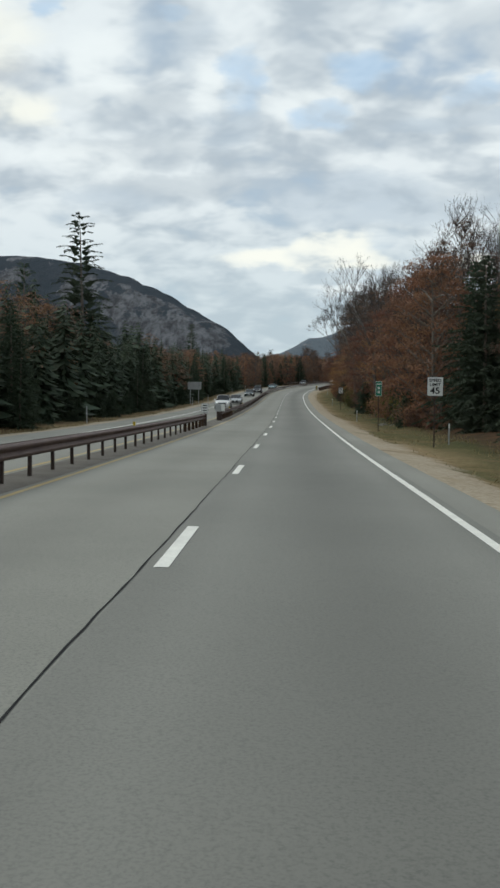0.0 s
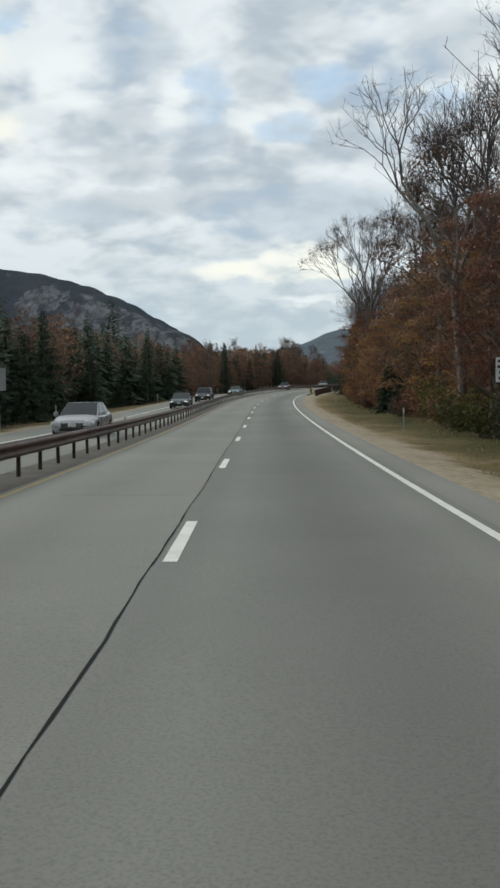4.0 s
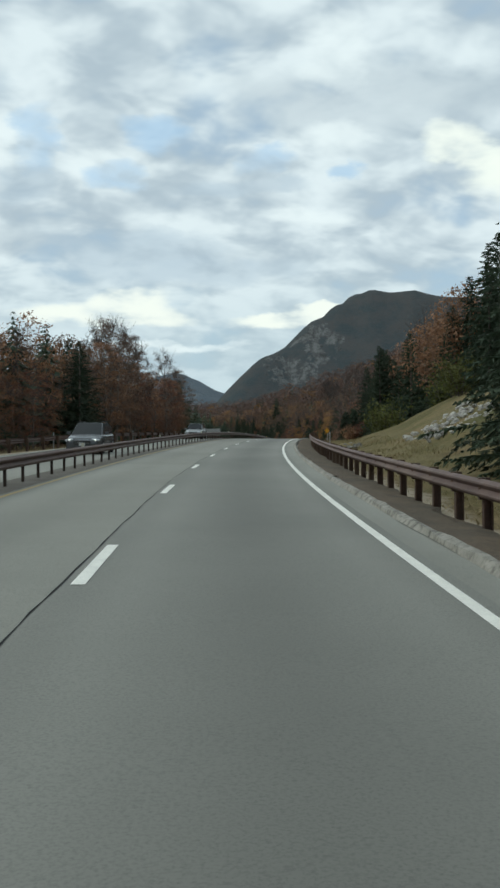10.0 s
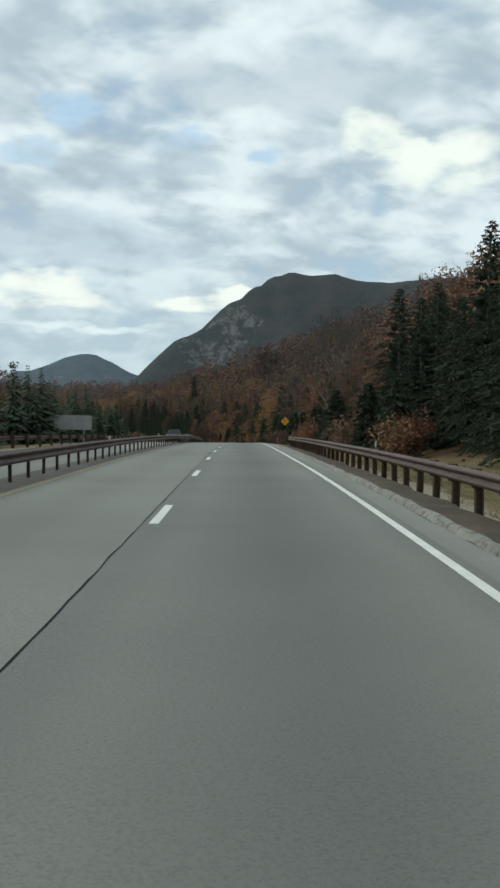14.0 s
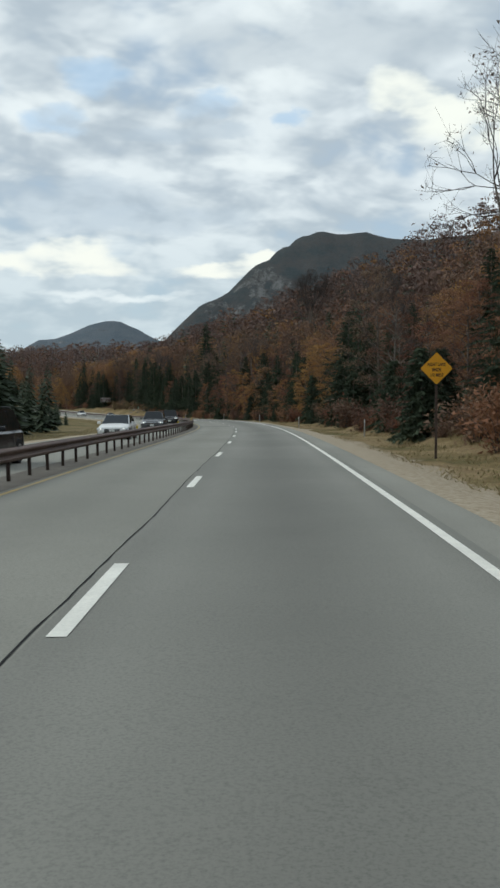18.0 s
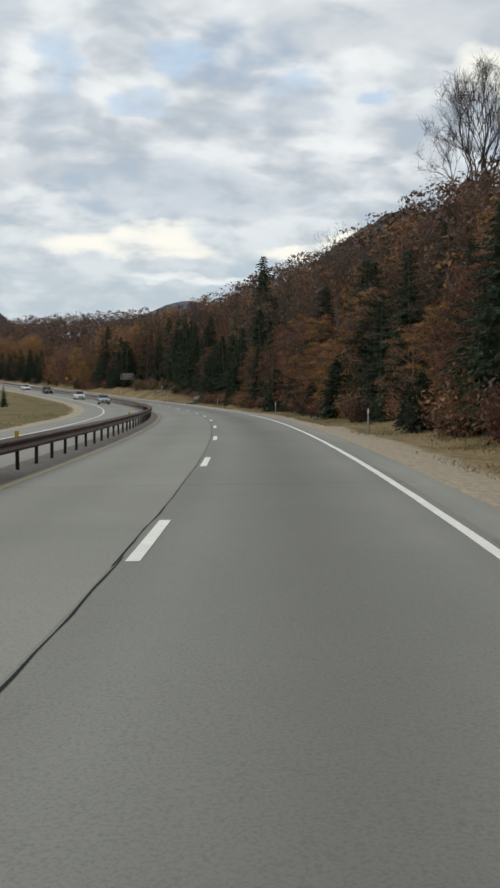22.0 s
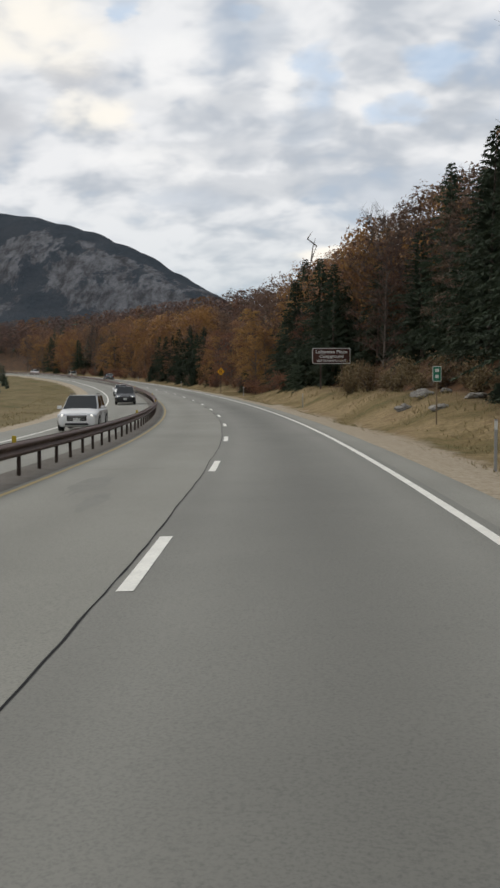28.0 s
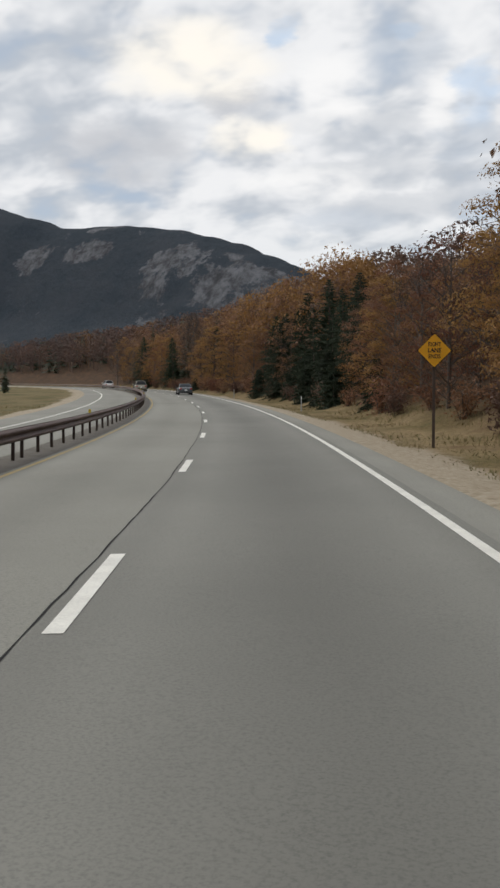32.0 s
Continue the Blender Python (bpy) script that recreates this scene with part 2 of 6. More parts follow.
M["leaf_green"] = material("leaf_green", (0.111, 0.111, 0.029), 0.8, second=(0.065, 0.078, 0.023), scale=0.8, island=0.4, obj=0.2, translucent=0.2)
M["brush"] = material("brush", (0.20, 0.145, 0.078), 0.9, second=(0.12, 0.088, 0.05), scale=0.8, island=0.2, obj=0.2, translucent=0.15)
M["wood_rust"] = material("wood_rust", (0.20, 0.105, 0.066), 0.9, second=(0.135, 0.082, 0.062), scale=0.10, contrast=(0.4, 0.6), island=0.10)
M["wood_gold"] = material("wood_gold", (0.242, 0.130, 0.051), 0.9, second=(0.165, 0.088, 0.046), scale=0.10, contrast=(0.4, 0.6), island=0.10)
M["wood_brown"] = material("wood_brown", (0.149, 0.095, 0.075), 0.9, second=(0.110, 0.077, 0.066), scale=0.10, contrast=(0.4, 0.6), island=0.10)
M["median"] = material("median", (0.17, 0.158, 0.138), 0.95, second=(0.12, 0.11, 0.096), scale=1.2, fine=(0.2, 0.18, 0.15), fine_scale=18, fine_amount=0.5, bump=0.8, bump_scale=18)
M["rock_pale"] = material("rock_pale", (0.46, 0.44, 0.40), 0.9, second=(0.28, 0.265, 0.24), scale=1.5, obj=0.25, bump=0.6, bump_scale=5)
M["chrome"] = material("chrome", (0.55, 0.55, 0.56), 0.18, 0.95)
M["far_brown"] = material("far_brown", (0.105, 0.078, 0.066), 0.9, second=(0.125, 0.084, 0.064), scale=0.02, contrast=(0.4, 0.6), fine=(0.075, 0.060, 0.05), fine_scale=0.11, fine_amount=0.6)
M["blade"] = material("blade", (0.30, 0.235, 0.13), 0.9, second=(0.21, 0.185, 0.09), scale=0.25, island=0.2, translucent=0.2)
M["steel"] = material("steel", (0.42, 0.43, 0.43), 0.45, 0.8, second=(0.3, 0.31, 0.31), scale=4)
M["sign_white"] = material("sign_white", (0.72, 0.73, 0.70), 0.5, second=(0.62, 0.63, 0.6), scale=3)
M["sign_black"] = material("sign_black", (0.02, 0.02, 0.022), 0.5)
M["sign_green"] = material("sign_green", (0.02, 0.17, 0.10), 0.5, second=(0.03, 0.20, 0.13), scale=3)
M["sign_amber"] = material("sign_amber", (0.80, 0.38, 0.02), 0.5, second=(0.72, 0.34, 0.02), scale=3)
M["sign_brown"] = material("sign_brown", (0.062, 0.026, 0.020), 0.5, second=(0.07, 0.03, 0.022), scale=3)
M["sign_back"] = material("sign_back", (0.40, 0.41, 0.40), 0.5, 0.3, second=(0.32, 0.33, 0.33), scale=2)
M["tyre"] = material("tyre", (0.018, 0.018, 0.018), 0.85)
M["rim"] = material("rim", (0.45, 0.45, 0.46), 0.35, 0.9)
M["glass_car"] = material("glass_car", (0.010, 0.012, 0.013), 0.06, 0.0, spec=0.3)
M["lamp_clear"] = material("lamp_clear", (0.62, 0.64, 0.66), 0.12, spec=0.8)
M["lamp_red"] = material("lamp_red", (0.28, 0.012, 0.012), 0.2, spec=0.6)
M["plastic"] = material("plastic", (0.025, 0.025, 0.026), 0.6)
M["reflector_yellow"] = material("reflector_yellow", (0.50, 0.36, 0.03), 0.4)
PAINTS = {"white": (0.72, 0.72, 0.71), "silver": (0.36, 0.37, 0.37), "black": (0.012, 0.013, 0.015), "green": (0.018, 0.04, 0.038),
          "grey": (0.10, 0.105, 0.11), "teal": (0.05, 0.13, 0.14), "beige": (0.33, 0.30, 0.24), "maroon": (0.09, 0.03, 0.025)}
for nm, c in PAINTS.items():
    M["car_" + nm] = material("car_" + nm, c, 0.25, 0.25 if nm in ("silver", "grey", "beige") else 0.0, spec=0.5)


def add_wear(m, bands):
    """Longitudinal wear that follows the lane: bands of (offset, half width, factor), read from the 'lat' attribute."""
    nt = m.node_tree
    b = nt.nodes["Principled BSDF"]
    col = b.inputs["Base Color"].links[0].from_socket
    at = nt.nodes.new("ShaderNodeAttribute")
    at.attribute_name = "lat"
    nz = nt.nodes.new("ShaderNodeTexNoise")
    nz.inputs["Scale"].default_value, nz.inputs["Detail"].default_value = 0.25, 6.0
    nt.links.new(nt.nodes.new("ShaderNodeTexCoord").outputs["Object"], nz.inputs["Vector"])

    def mth(op, x, y):
        n = nt.nodes.new("ShaderNodeMath")
        n.operation = op
        for i, v in enumerate((x, y)):
            if isinstance(v, (int, float)):
                n.inputs[i].default_value = v
            else:
                nt.links.new(v, n.inputs[i])
        return n.outputs[0]
    for off, half, fac in bands:
        d = mth("ABSOLUTE", mth("SUBTRACT", at.outputs["Fac"], off), 0)
        r = nt.nodes.new("ShaderNodeMapRange")
        r.interpolation_type = "SMOOTHSTEP"
        r.inputs[1].default_value, r.inputs[2].default_value = half, 0.0
        nt.links.new(d, r.inputs[0])
        f = mth("MULTIPLY", r.outputs[0], mth("ADD", mth("MULTIPLY", nz.outputs[0], 0.9), 0.4))
        mx = nt.nodes.new("ShaderNodeMix")
        mx.data_type, mx.blend_type = "RGBA", "MULTIPLY"
        nt.links.new(f, mx.inputs[0])
        nt.links.new(col, mx.inputs[6])
        mx.inputs[7].default_value = (fac, fac, fac, 1)
        col = mx.outputs[2]
    nt.links.new(col, b.inputs["Base Color"])


add_wear(M["asphalt_lane"], ((1.85, 1.1, 0.78), (0.5, 0.5, 1.10), (3.2, 0.5, 1.12)))
add_wear(M["asphalt"], ((-1.8, 0.9, 0.90), (-6.7, 0.9, 0.88), (-3.0, 0.5, 1.06), (4.3, 0.4, 1.1)))


def terrain_material():
    """Dry verge grass that passes into leaf litter where the 'litter' attribute says so."""
    m = bpy.data.materials.new("ground")
    m.use_nodes = True
    nt = m.node_tree
    b = nt.nodes["Principled BSDF"]
    b.inputs["Roughness"].default_value = 0.95
    b.inputs["Specular IOR Level"].default_value = 0.1
    geo = nt.nodes.new("ShaderNodeTexCoord").outputs["Object"]

    def nz(sc, det, ro):
        n = nt.nodes.new("ShaderNodeTexNoise")
        n.inputs["Scale"].default_value, n.inputs["Detail"].default_value, n.inputs["Roughness"].default_value = sc, det, ro
        nt.links.new(geo, n.inputs["Vector"])
        return n.outputs[0]

    def ramp(v, stops):
        n = nt.nodes.new("ShaderNodeValToRGB")
        while len(n.color_ramp.elements) < len(stops):
            n.color_ramp.elements.new(0.5)
        for e, (p, c) in zip(n.color_ramp.elements, stops):
            e.position, e.color = p, (*c, 1)
        nt.links.new(v, n.inputs[0])
        return n.outputs[0]

    def mix(f, a, c, kind="MIX"):
        n = nt.nodes.new("ShaderNodeMix")
        n.data_type, n.blend_type = "RGBA", kind
        for sock, v in ((n.inputs[0], f), (n.inputs[6], a), (n.inputs[7], c)):
            if isinstance(v, (int, float)):
                sock.default_value = v
            else:
                nt.links.new(v, sock)
        return n.outputs[2]
    grass = ramp(nz(0.16, 8, 0.65), [(0.34, (0.10, 0.098, 0.043)), (0.46, (0.18, 0.142, 0.073)), (0.56, (0.265, 0.21, 0.122)), (0.68, (0.175, 0.122, 0.07))])
    damp = ramp(nz(0.22, 7, 0.7), [(0.36, (0.054, 0.066, 0.027)), (0.52, (0.090, 0.090, 0.040)), (0.66, (0.145, 0.112, 0.063))])
    wet = nt.nodes.new("ShaderNodeAttribute")
    wet.attribute_name = "damp"
    grass = mix(wet.outputs["Fac"], grass, damp)
    tuft = ramp(nz(4.5, 6, 0.75), [(0.35, (0.62, 0.58, 0.55)), (0.6, (1.15, 1.1, 1.02))])
    grass = mix(1.0, grass, tuft, "MULTIPLY")
    litter = ramp(nz(0.5, 8, 0.7), [(0.38, (0.03, 0.022, 0.015)), (0.52, (0.075, 0.043, 0.024)), (0.66, (0.12, 0.062, 0.03))])
    at = nt.nodes.new("ShaderNodeAttribute")
    at.attribute_name = "litter"
    stony = ramp(nz(6.5, 9, 0.8), [(0.33, (0.16, 0.125, 0.085)), (0.46, (0.33, 0.275, 0.20)), (0.58, (0.42, 0.36, 0.275)), (0.70, (0.50, 0.45, 0.37))])
    ga = nt.nodes.new("ShaderNodeAttribute")
    ga.attribute_name = "gravel"
    add = nt.nodes.new("ShaderNodeMath")
    add.operation = "ADD"
    nt.links.new(ga.outputs["Fac"], add.inputs[0])
    nt.links.new(nz(0.55, 7, 0.7), add.inputs[1])
    cut = nt.nodes.new("ShaderNodeMapRange")
    cut.inputs[1].default_value, cut.inputs[2].default_value = 0.88, 1.12
    nt.links.new(add.outputs[0], cut.inputs[0])
    nt.links.new(mix(cut.outputs[0], mix(at.outputs["Fac"], grass, litter), stony), b.inputs["Base Color"])
    bp = nt.nodes.new("ShaderNodeBump")
    bp.inputs["Strength"].default_value, bp.inputs["Distance"].default_value = 0.5, 0.06
    nt.links.new(nz(11, 6, 0.75), bp.inputs["Height"])
    nt.links.new(bp.outputs[0], b.inputs["Normal"])
    return m


def mountain_material(name, forest, forest2, rock, rock_amount, haze_tint):
    """Wooded slopes with bare ledges on the steep parts; the last colour paints the bluish haze of distance over the
    trees.
    """
    m = bpy.data.materials.new(name)
    m.use_nodes = True
    nt = m.node_tree
    b = nt.nodes["Principled BSDF"]
    b.inputs["Roughness"].default_value = 1.0
    b.inputs["Specular IOR Level"].default_value = 0.0
    co = nt.nodes.new("ShaderNodeTexCoord").outputs["Object"]

    def nz(sc, det, ro, stretch=None):
        n = nt.nodes.new("ShaderNodeTexNoise")
        n.inputs["Scale"].default_value, n.inputs["Detail"].default_value, n.inputs["Roughness"].default_value = sc, det, ro
        if stretch:
            mp = nt.nodes.new("ShaderNodeMapping")
            mp.inputs["Scale"].default_value = stretch
            nt.links.new(co, mp.inputs[0])
            nt.links.new(mp.outputs[0], n.inputs["Vector"])
        else:
            nt.links.new(co, n.inputs["Vector"])
        return n.outputs[0]

    def rng(v, lo, hi, a=0.0, c=1.0):
        n = nt.nodes.new("ShaderNodeMapRange")
        for i, x in enumerate((lo, hi, a, c)):
            n.inputs[i + 1].default_value = x
        nt.links.new(v, n.inputs[0])
        return n.outputs[0]

    def mix(f, a, c):
        n = nt.nodes.new("ShaderNodeMix")
        n.data_type = "RGBA"
        for sock, v in ((n.inputs[0], f), (n.inputs[6], a), (n.inputs[7], c)):
            if isinstance(v, tuple):
                sock.default_value = (*v, 1)
            elif isinstance(v, (int, float)):
                sock.default_value = v
            else:
                nt.links.new(v, sock)
        return n.outputs[2]
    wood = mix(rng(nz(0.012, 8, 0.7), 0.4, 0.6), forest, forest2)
    # distance haze, painted in as a bluish speckle over the woods
    wood = mix(rng(nz(0.11, 4, 0.8), 0.35, 0.7, 0.0, 0.55), wood, haze_tint)
    ledge = mix(rng(nz(0.045, 8, 0.75, (1, 1, 0.16)), 0.40, 0.60), rock, tuple(c * 0.36 for c in rock))
    at = nt.nodes.new("ShaderNodeAttribute")
    at.attribute_name = "bare_rock"
    sums = nt.nodes.new("ShaderNodeMath")
    sums.operation = "MULTIPLY_ADD"
    nt.links.new(at.outputs["Fac"], sums.inputs[0])
    sums.inputs[1].default_value = 0.18
    nt.links.new(nz(0.016, 9, 0.72, (1, 1, 0.45)), sums.inputs[2])
    patch = rng(sums.outputs[0], 0.66 - rock_amount, 0.71 - rock_amount)
    nt.links.new(mix(patch, wood, ledge), b.inputs["Base Color"])
    bp = nt.nodes.new("ShaderNodeBump")
    bp.inputs["Strength"].default_value, bp.inputs["Distance"].default_value = 1.0, 8.0
    nt.links.new(nz(0.06, 6, 0.8), bp.inputs["Height"])
    nt.links.new(bp.outputs[0], b.inputs["Normal"])
    return m


# ---- mesh helpers ----
def mesh_ob(name, verts, faces, mat, parent=None, smooth=False):
    me = bpy.data.meshes.new(name)
    me.from_pydata([tuple(map(float, v)) for v in verts], [], [tuple(int(i) for i in f) for f in faces])
    me.materials.append(M[mat] if isinstance(mat, str) else mat)
    if smooth:
        me.polygons.foreach_set("use_smooth", [True] * len(me.polygons))
    me.update()
    ob = new(name, me)
    if parent:
        ob.parent = parent
    return ob


def part(name, bm, mat, parent, label=""):
    me = bpy.data.meshes.new(name)
    bm.to_mesh(me)
    bm.free()
    me.materials.append(M[mat])
    ob = new(name, me)
    ob.parent = parent
    if label:
        tagged(ob, label)
    return ob


def shared(name, me, parent, m):
    ob = new(name, me)
    ob.parent = parent
    ob.matrix_local = m
    return ob


def box(bm, size, at=(0, 0, 0), bevel=0.0, taper=1.0):
    r = bmesh.ops.create_cube(bm, size=1.0)
    for v in r["verts"]:
        k = taper if v.co.z > 0 else 1.0
        v.co = Vector((v.co.x * size[0] * k + at[0], v.co.y * size[1] * k + at[1], v.co.z * size[2] + at[2]))
    if bevel:
        es = list({e for v in r["verts"] for e in v.link_edges})
        bmesh.ops.bevel(bm, geom=es, offset=bevel, segments=2, affect="EDGES", profile=0.6)
    return bm


def cyl(bm, r1, r2, h, seg=12, m=None):
    bmesh.ops.create_cone(bm, cap_ends=True, segments=seg, radius1=r1, radius2=r2, depth=h, matrix=m or Matrix())
    return bm


# ---- alignment of the road: heading (degrees) and grade (per cent) every 25 m, bank every 100 m ----
KNOT = np.arange(-20.0, 981.0, 25.0)
HEADING = [8.93, 9.21, 9.5, 9.28, 9.55, 9.71, 9.38, 9.37, 9.06, 7.79, 4.74, 1.89, -0.18, -2.04, -4.24, -5.16, -4.63, -4.99, -4.89, -4.35,
           -4.16, -3.26, -1.33, 1.62, 3.93, 6.6, 9.63, 11.91, 14.16, 16.62, 19.67, 22.56, 25.07, 27.11, 29.42, 31.65, 33.79, 35.94, 38.08, 40.22, 42.36]
GRADE = [-2.41, -2.55, -2.6, -2.03, -1.51, -0.87, -0.27, 0.45, 1.02, 1.5, 1.8, 1.43, 1.23, 1.45, 1.37, 0.2, -0.55, -1.12, -1.59, -2.29,
         -2.67, -2.77, -2.73, -2.54, -2.68, -2.91, -2.61, -2.08, -1.94, -1.51, -0.49, 0.29, 0.75, 1.25, 1.68, 1.9, 2.1, 2.1, 2, 1.8, 1.5]
BANK = [0.5, 0.73, 0.04, 0.18, 0.15, -0.5, -1.55, -1.33, -0.97, -0.02, 0.0]
S_FIRST, S_LAST = -120, 1300
STATION = np.arange(S_FIRST, S_LAST, 1.0)
PSI = np.radians(np.interp(STATION, np.append(KNOT, [1150.0]), np.append(HEADING, [56.0])))
ROAD = np.stack([np.cumsum(-np.sin(PSI)), np.cumsum(np.cos(PSI)), np.cumsum(np.interp(STATION, KNOT, GRADE) / 100)], 1)
ROAD -= ROAD[-S_FIRST]
TILT = np.radians(np.interp(STATION, np.arange(-20.0, 981.0, 100.0), BANK))
SIDE = np.stack([np.cos(PSI), np.sin(PSI)], 1)


def at_road(s, lat, dz=0.0):
    """World points at the stations s, lat metres right of the lane line, dz above the paved plane (arrays or numbers)."""
    s, lat = np.broadcast_arrays(np.asarray(s, float), np.asarray(lat, float))
    x = np.clip(s - S_FIRST, 0, len(STATION) - 1.001)
    i = x.astype(int)
    w = (x - i)[..., None]
    c = ROAD[i] * (1 - w) + ROAD[i + 1] * w
    n = SIDE[i] * (1 - w) + SIDE[i + 1] * w
    z = c[..., 2] - np.sin(TILT[i]) * np.clip(lat, -12, 9) + dz
    return np.stack([c[..., 0] + n[..., 0] * lat, c[..., 1] + n[..., 1] * lat, z], -1)


def heading(s):
    return math.degrees(PSI[int(np.clip(s - S_FIRST, 0, len(STATION) - 1))])


def sstep(x, a, b):
    u = np.clip((np.asarray(x, float) - a) / (b - a), 0, 1)
    return u * u * (3 - 2 * u)


def ground_dz(s, lat):
    """Height of the ground over the paved plane."""
    s, lat = np.broadcast_arrays(np.asarray(s, float), np.asarray(lat, float))
    right = -0.06 - 0.3 * sstep(lat, 4.7, 7.5)
    slope = np.interp(s, [-100, 150, 230, 270, 340, 380, 420, 465, 530, 575, 620, 655, 740, 800, 850, 920, 1300], [0.05, 0.08, 0.10, 0.15, 0.20, 0.32, 0.45, 0.54, 0.56, 0.46, 0.54, 0.76, 0.62, 0.52, 0.34, 0.42, 0.40])
    crest = np.interp(s, [-100, 380, 465, 600, 660, 740, 850, 1300], [60, 60, 140, 150, 98, 70, 24, 20])
    up = np.clip(lat - np.interp(s, [-100, 270, 300, 420, 450, 670, 700, 790, 820], [9.5, 9.5, 14, 14, 10.5, 10.5, 13, 13, 9.5]), 0, None)
    right = right + crest * (1 - np.exp(-slope * up / crest))
    hump = sstep(s, 270, 305) * (1 - sstep(s, 335, 372))
    right = right + 4.0 * hump * sstep(lat, 7.4, 21.0)
    bank = sstep(s, 690, 730) * (1 - sstep(s, 775, 800))
    right = right + 1.7 * bank * sstep(lat, 6.6, 12.0)
    left = -0.06 - 0.25 * sstep(-lat, 10.9, 14) - 0.012 * np.clip(-lat - 14, 0, 200)
    out = np.where(lat > 4.6, right, np.where(lat < -10.8, left, -0.07))
    wob = 0.06 * np.sin(s * 0.7 + lat * 1.3) + 0.05 * np.sin(s * 0.31 - lat * 0.9)
    return out + wob * sstep(np.abs(lat - (-3)), 8.5, 12)


def on_ground(s, lat):
    p = at_road(s, lat)
    p[..., 2] += ground_dz(s, lat)
    return p


def strip(name, s0, s1, lats, dz, mat, parent=None, step=4.0, smooth=True):
    """A ribbon along the road; dz: one height per lateral offset."""
    ss = np.arange(s0, s1 + 0.01, step)
    if ss[-1] < s1 - 0.01:
        ss = np.append(ss, s1)
    pts = np.stack([at_road(ss, la, d) for la, d in zip(lats, dz)], 1)
    n, k = len(ss), len(lats)
    faces = [(i * k + j, i * k + j + 1, (i + 1) * k + j + 1, (i + 1) * k + j) for i in range(n - 1) for j in range(k - 1)]
    ob = mesh_ob(name, pts.reshape(-1, 3), faces, mat, parent, smooth)
    ob.data.attributes.new("lat", "FLOAT", "POINT").data.foreach_set("value", np.tile(np.asarray(lats, np.float32), n))
    return ob


def place(s, lat, turn=0.0, scale=1.0, sink=0.0, lean=0.0, tall=1.0):
    p = on_ground(s, lat)
    m = pose(p[0], p[1], p[2] - sink, lean, 0, heading(s) + turn)
    return m @ Matrix.Diagonal((scale, scale, scale * tall, 1))


# ---- ground ----
M["ground"] = terrain_material()
LATS = [-330, -250, -180, -130, -95, -70, -52, -40, -31, -25, -20, -17, -14.5, -12.5, -11.3, -10.85, -10.7, -4.0, 4.45, 4.62, 5.0, 5.8, 6.8, 8.0, 9.5, 11,
        13, 15.5, 19, 24, 30, 38, 50, 66, 88, 115, 150, 195, 250, 330]
rows_s = np.arange(-115, 1290, 5.0)
grid_s, grid_l = np.meshgrid(rows_s, np.array(LATS, float), indexing="ij")
gp = on_ground(grid_s, grid_l)
rough = np.random.RandomState(3).normal(0, 0.07, grid_s.shape) * (np.abs(grid_l + 3) > 8.8)
gp[..., 2] += rough
nk = len(LATS)
gf = [(i * nk + j, i * nk + j + 1, (i + 1) * nk + j + 1, (i + 1) * nk + j) for i in range(len(rows_s) - 1) for j in range(nk - 1)]
ground = mesh_ob("ground", gp.reshape(-1, 3), gf, "ground", smooth=True)
tagged(ground, "dry tan and green roadside grass running into leaf litter", "ground", kind="structure")
edge_r = np.interp(grid_s, [-100, 60, 160, 230, 270, 330, 400, 440, 1300], [10.5, 10, 10.5, 13, 22, 26, 13, 11, 10.5])
edge_l = np.interp(grid_s, [-100, 380, 450, 520, 1300], [14, 14, 20, 26, 30])
litter = np.where(grid_l > 0, sstep(grid_l, 0, 1) * sstep(grid_l - edge_r, -0.8, 1.8), sstep(-grid_l - edge_l, -0.8, 1.8))
attr = ground.data.attributes.new("litter", "FLOAT", "POINT")
attr.data.foreach_set("value", litter.ravel().astype(np.float32))
stony = np.where(grid_l > 0, 1 - sstep(grid_l, 5.4, 8.2), 1 - sstep(-grid_l, 11.2, 13.5))
stony = stony * np.where(grid_l > 0, np.interp(grid_s, [-100, 230, 275], [0.64, 0.64, 1.0]), 1.0)
attr = ground.data.attributes.new("gravel", "FLOAT", "POINT")
attr.data.foreach_set("value", stony.ravel().astype(np.float32))
moist = np.where(grid_l > 0, np.interp(grid_s, [225, 290, 370, 410], [1.0, 0.6, 0.6, 0.0]), 0.0) * sstep(grid_l, 6.5, 9.0) + 0.45 * (grid_l < 0) * sstep(grid_s, 420, 500)
attr = ground.data.attributes.new("damp", "FLOAT", "POINT")
attr.data.foreach_set("value", moist.ravel().astype(np.float32))

# the valley floor out to the horizon, a little under the near ground
xs = np.concatenate([np.arange(-4200, -600, 200.0), np.arange(-600, 700, 60.0), np.arange(700, 4300, 200.0)])
ys = np.concatenate([np.arange(-2500, -200, 200.0), np.arange(-200, 1500, 60.0), np.arange(1500, 4700, 200.0)])
gx, gy = np.meshgrid(xs, ys, indexing="ij")
road_xy = ROAD[::10, :2]
d2 = ((gx[..., None] - road_xy[:, 0]) ** 2 + (gy[..., None] - road_xy[:, 1]) ** 2)
near_i = d2.argmin(-1)
lat_far = (gx - road_xy[near_i, 0]) * SIDE[::10][near_i, 0] + (gy - road_xy[near_i, 1]) * SIDE[::10][near_i, 1]
dist_far = np.sqrt(d2.min(-1))
gz = ROAD[::10, 2][near_i] * np.exp(-dist_far / 800) - 6.0 + np.where(lat_far > 0, sstep(lat_far, 20, 300) * np.interp(STATION[::10][near_i], [330, 480, 680, 820], [0, 55, 55, 4]), 0)
nj = len(ys)
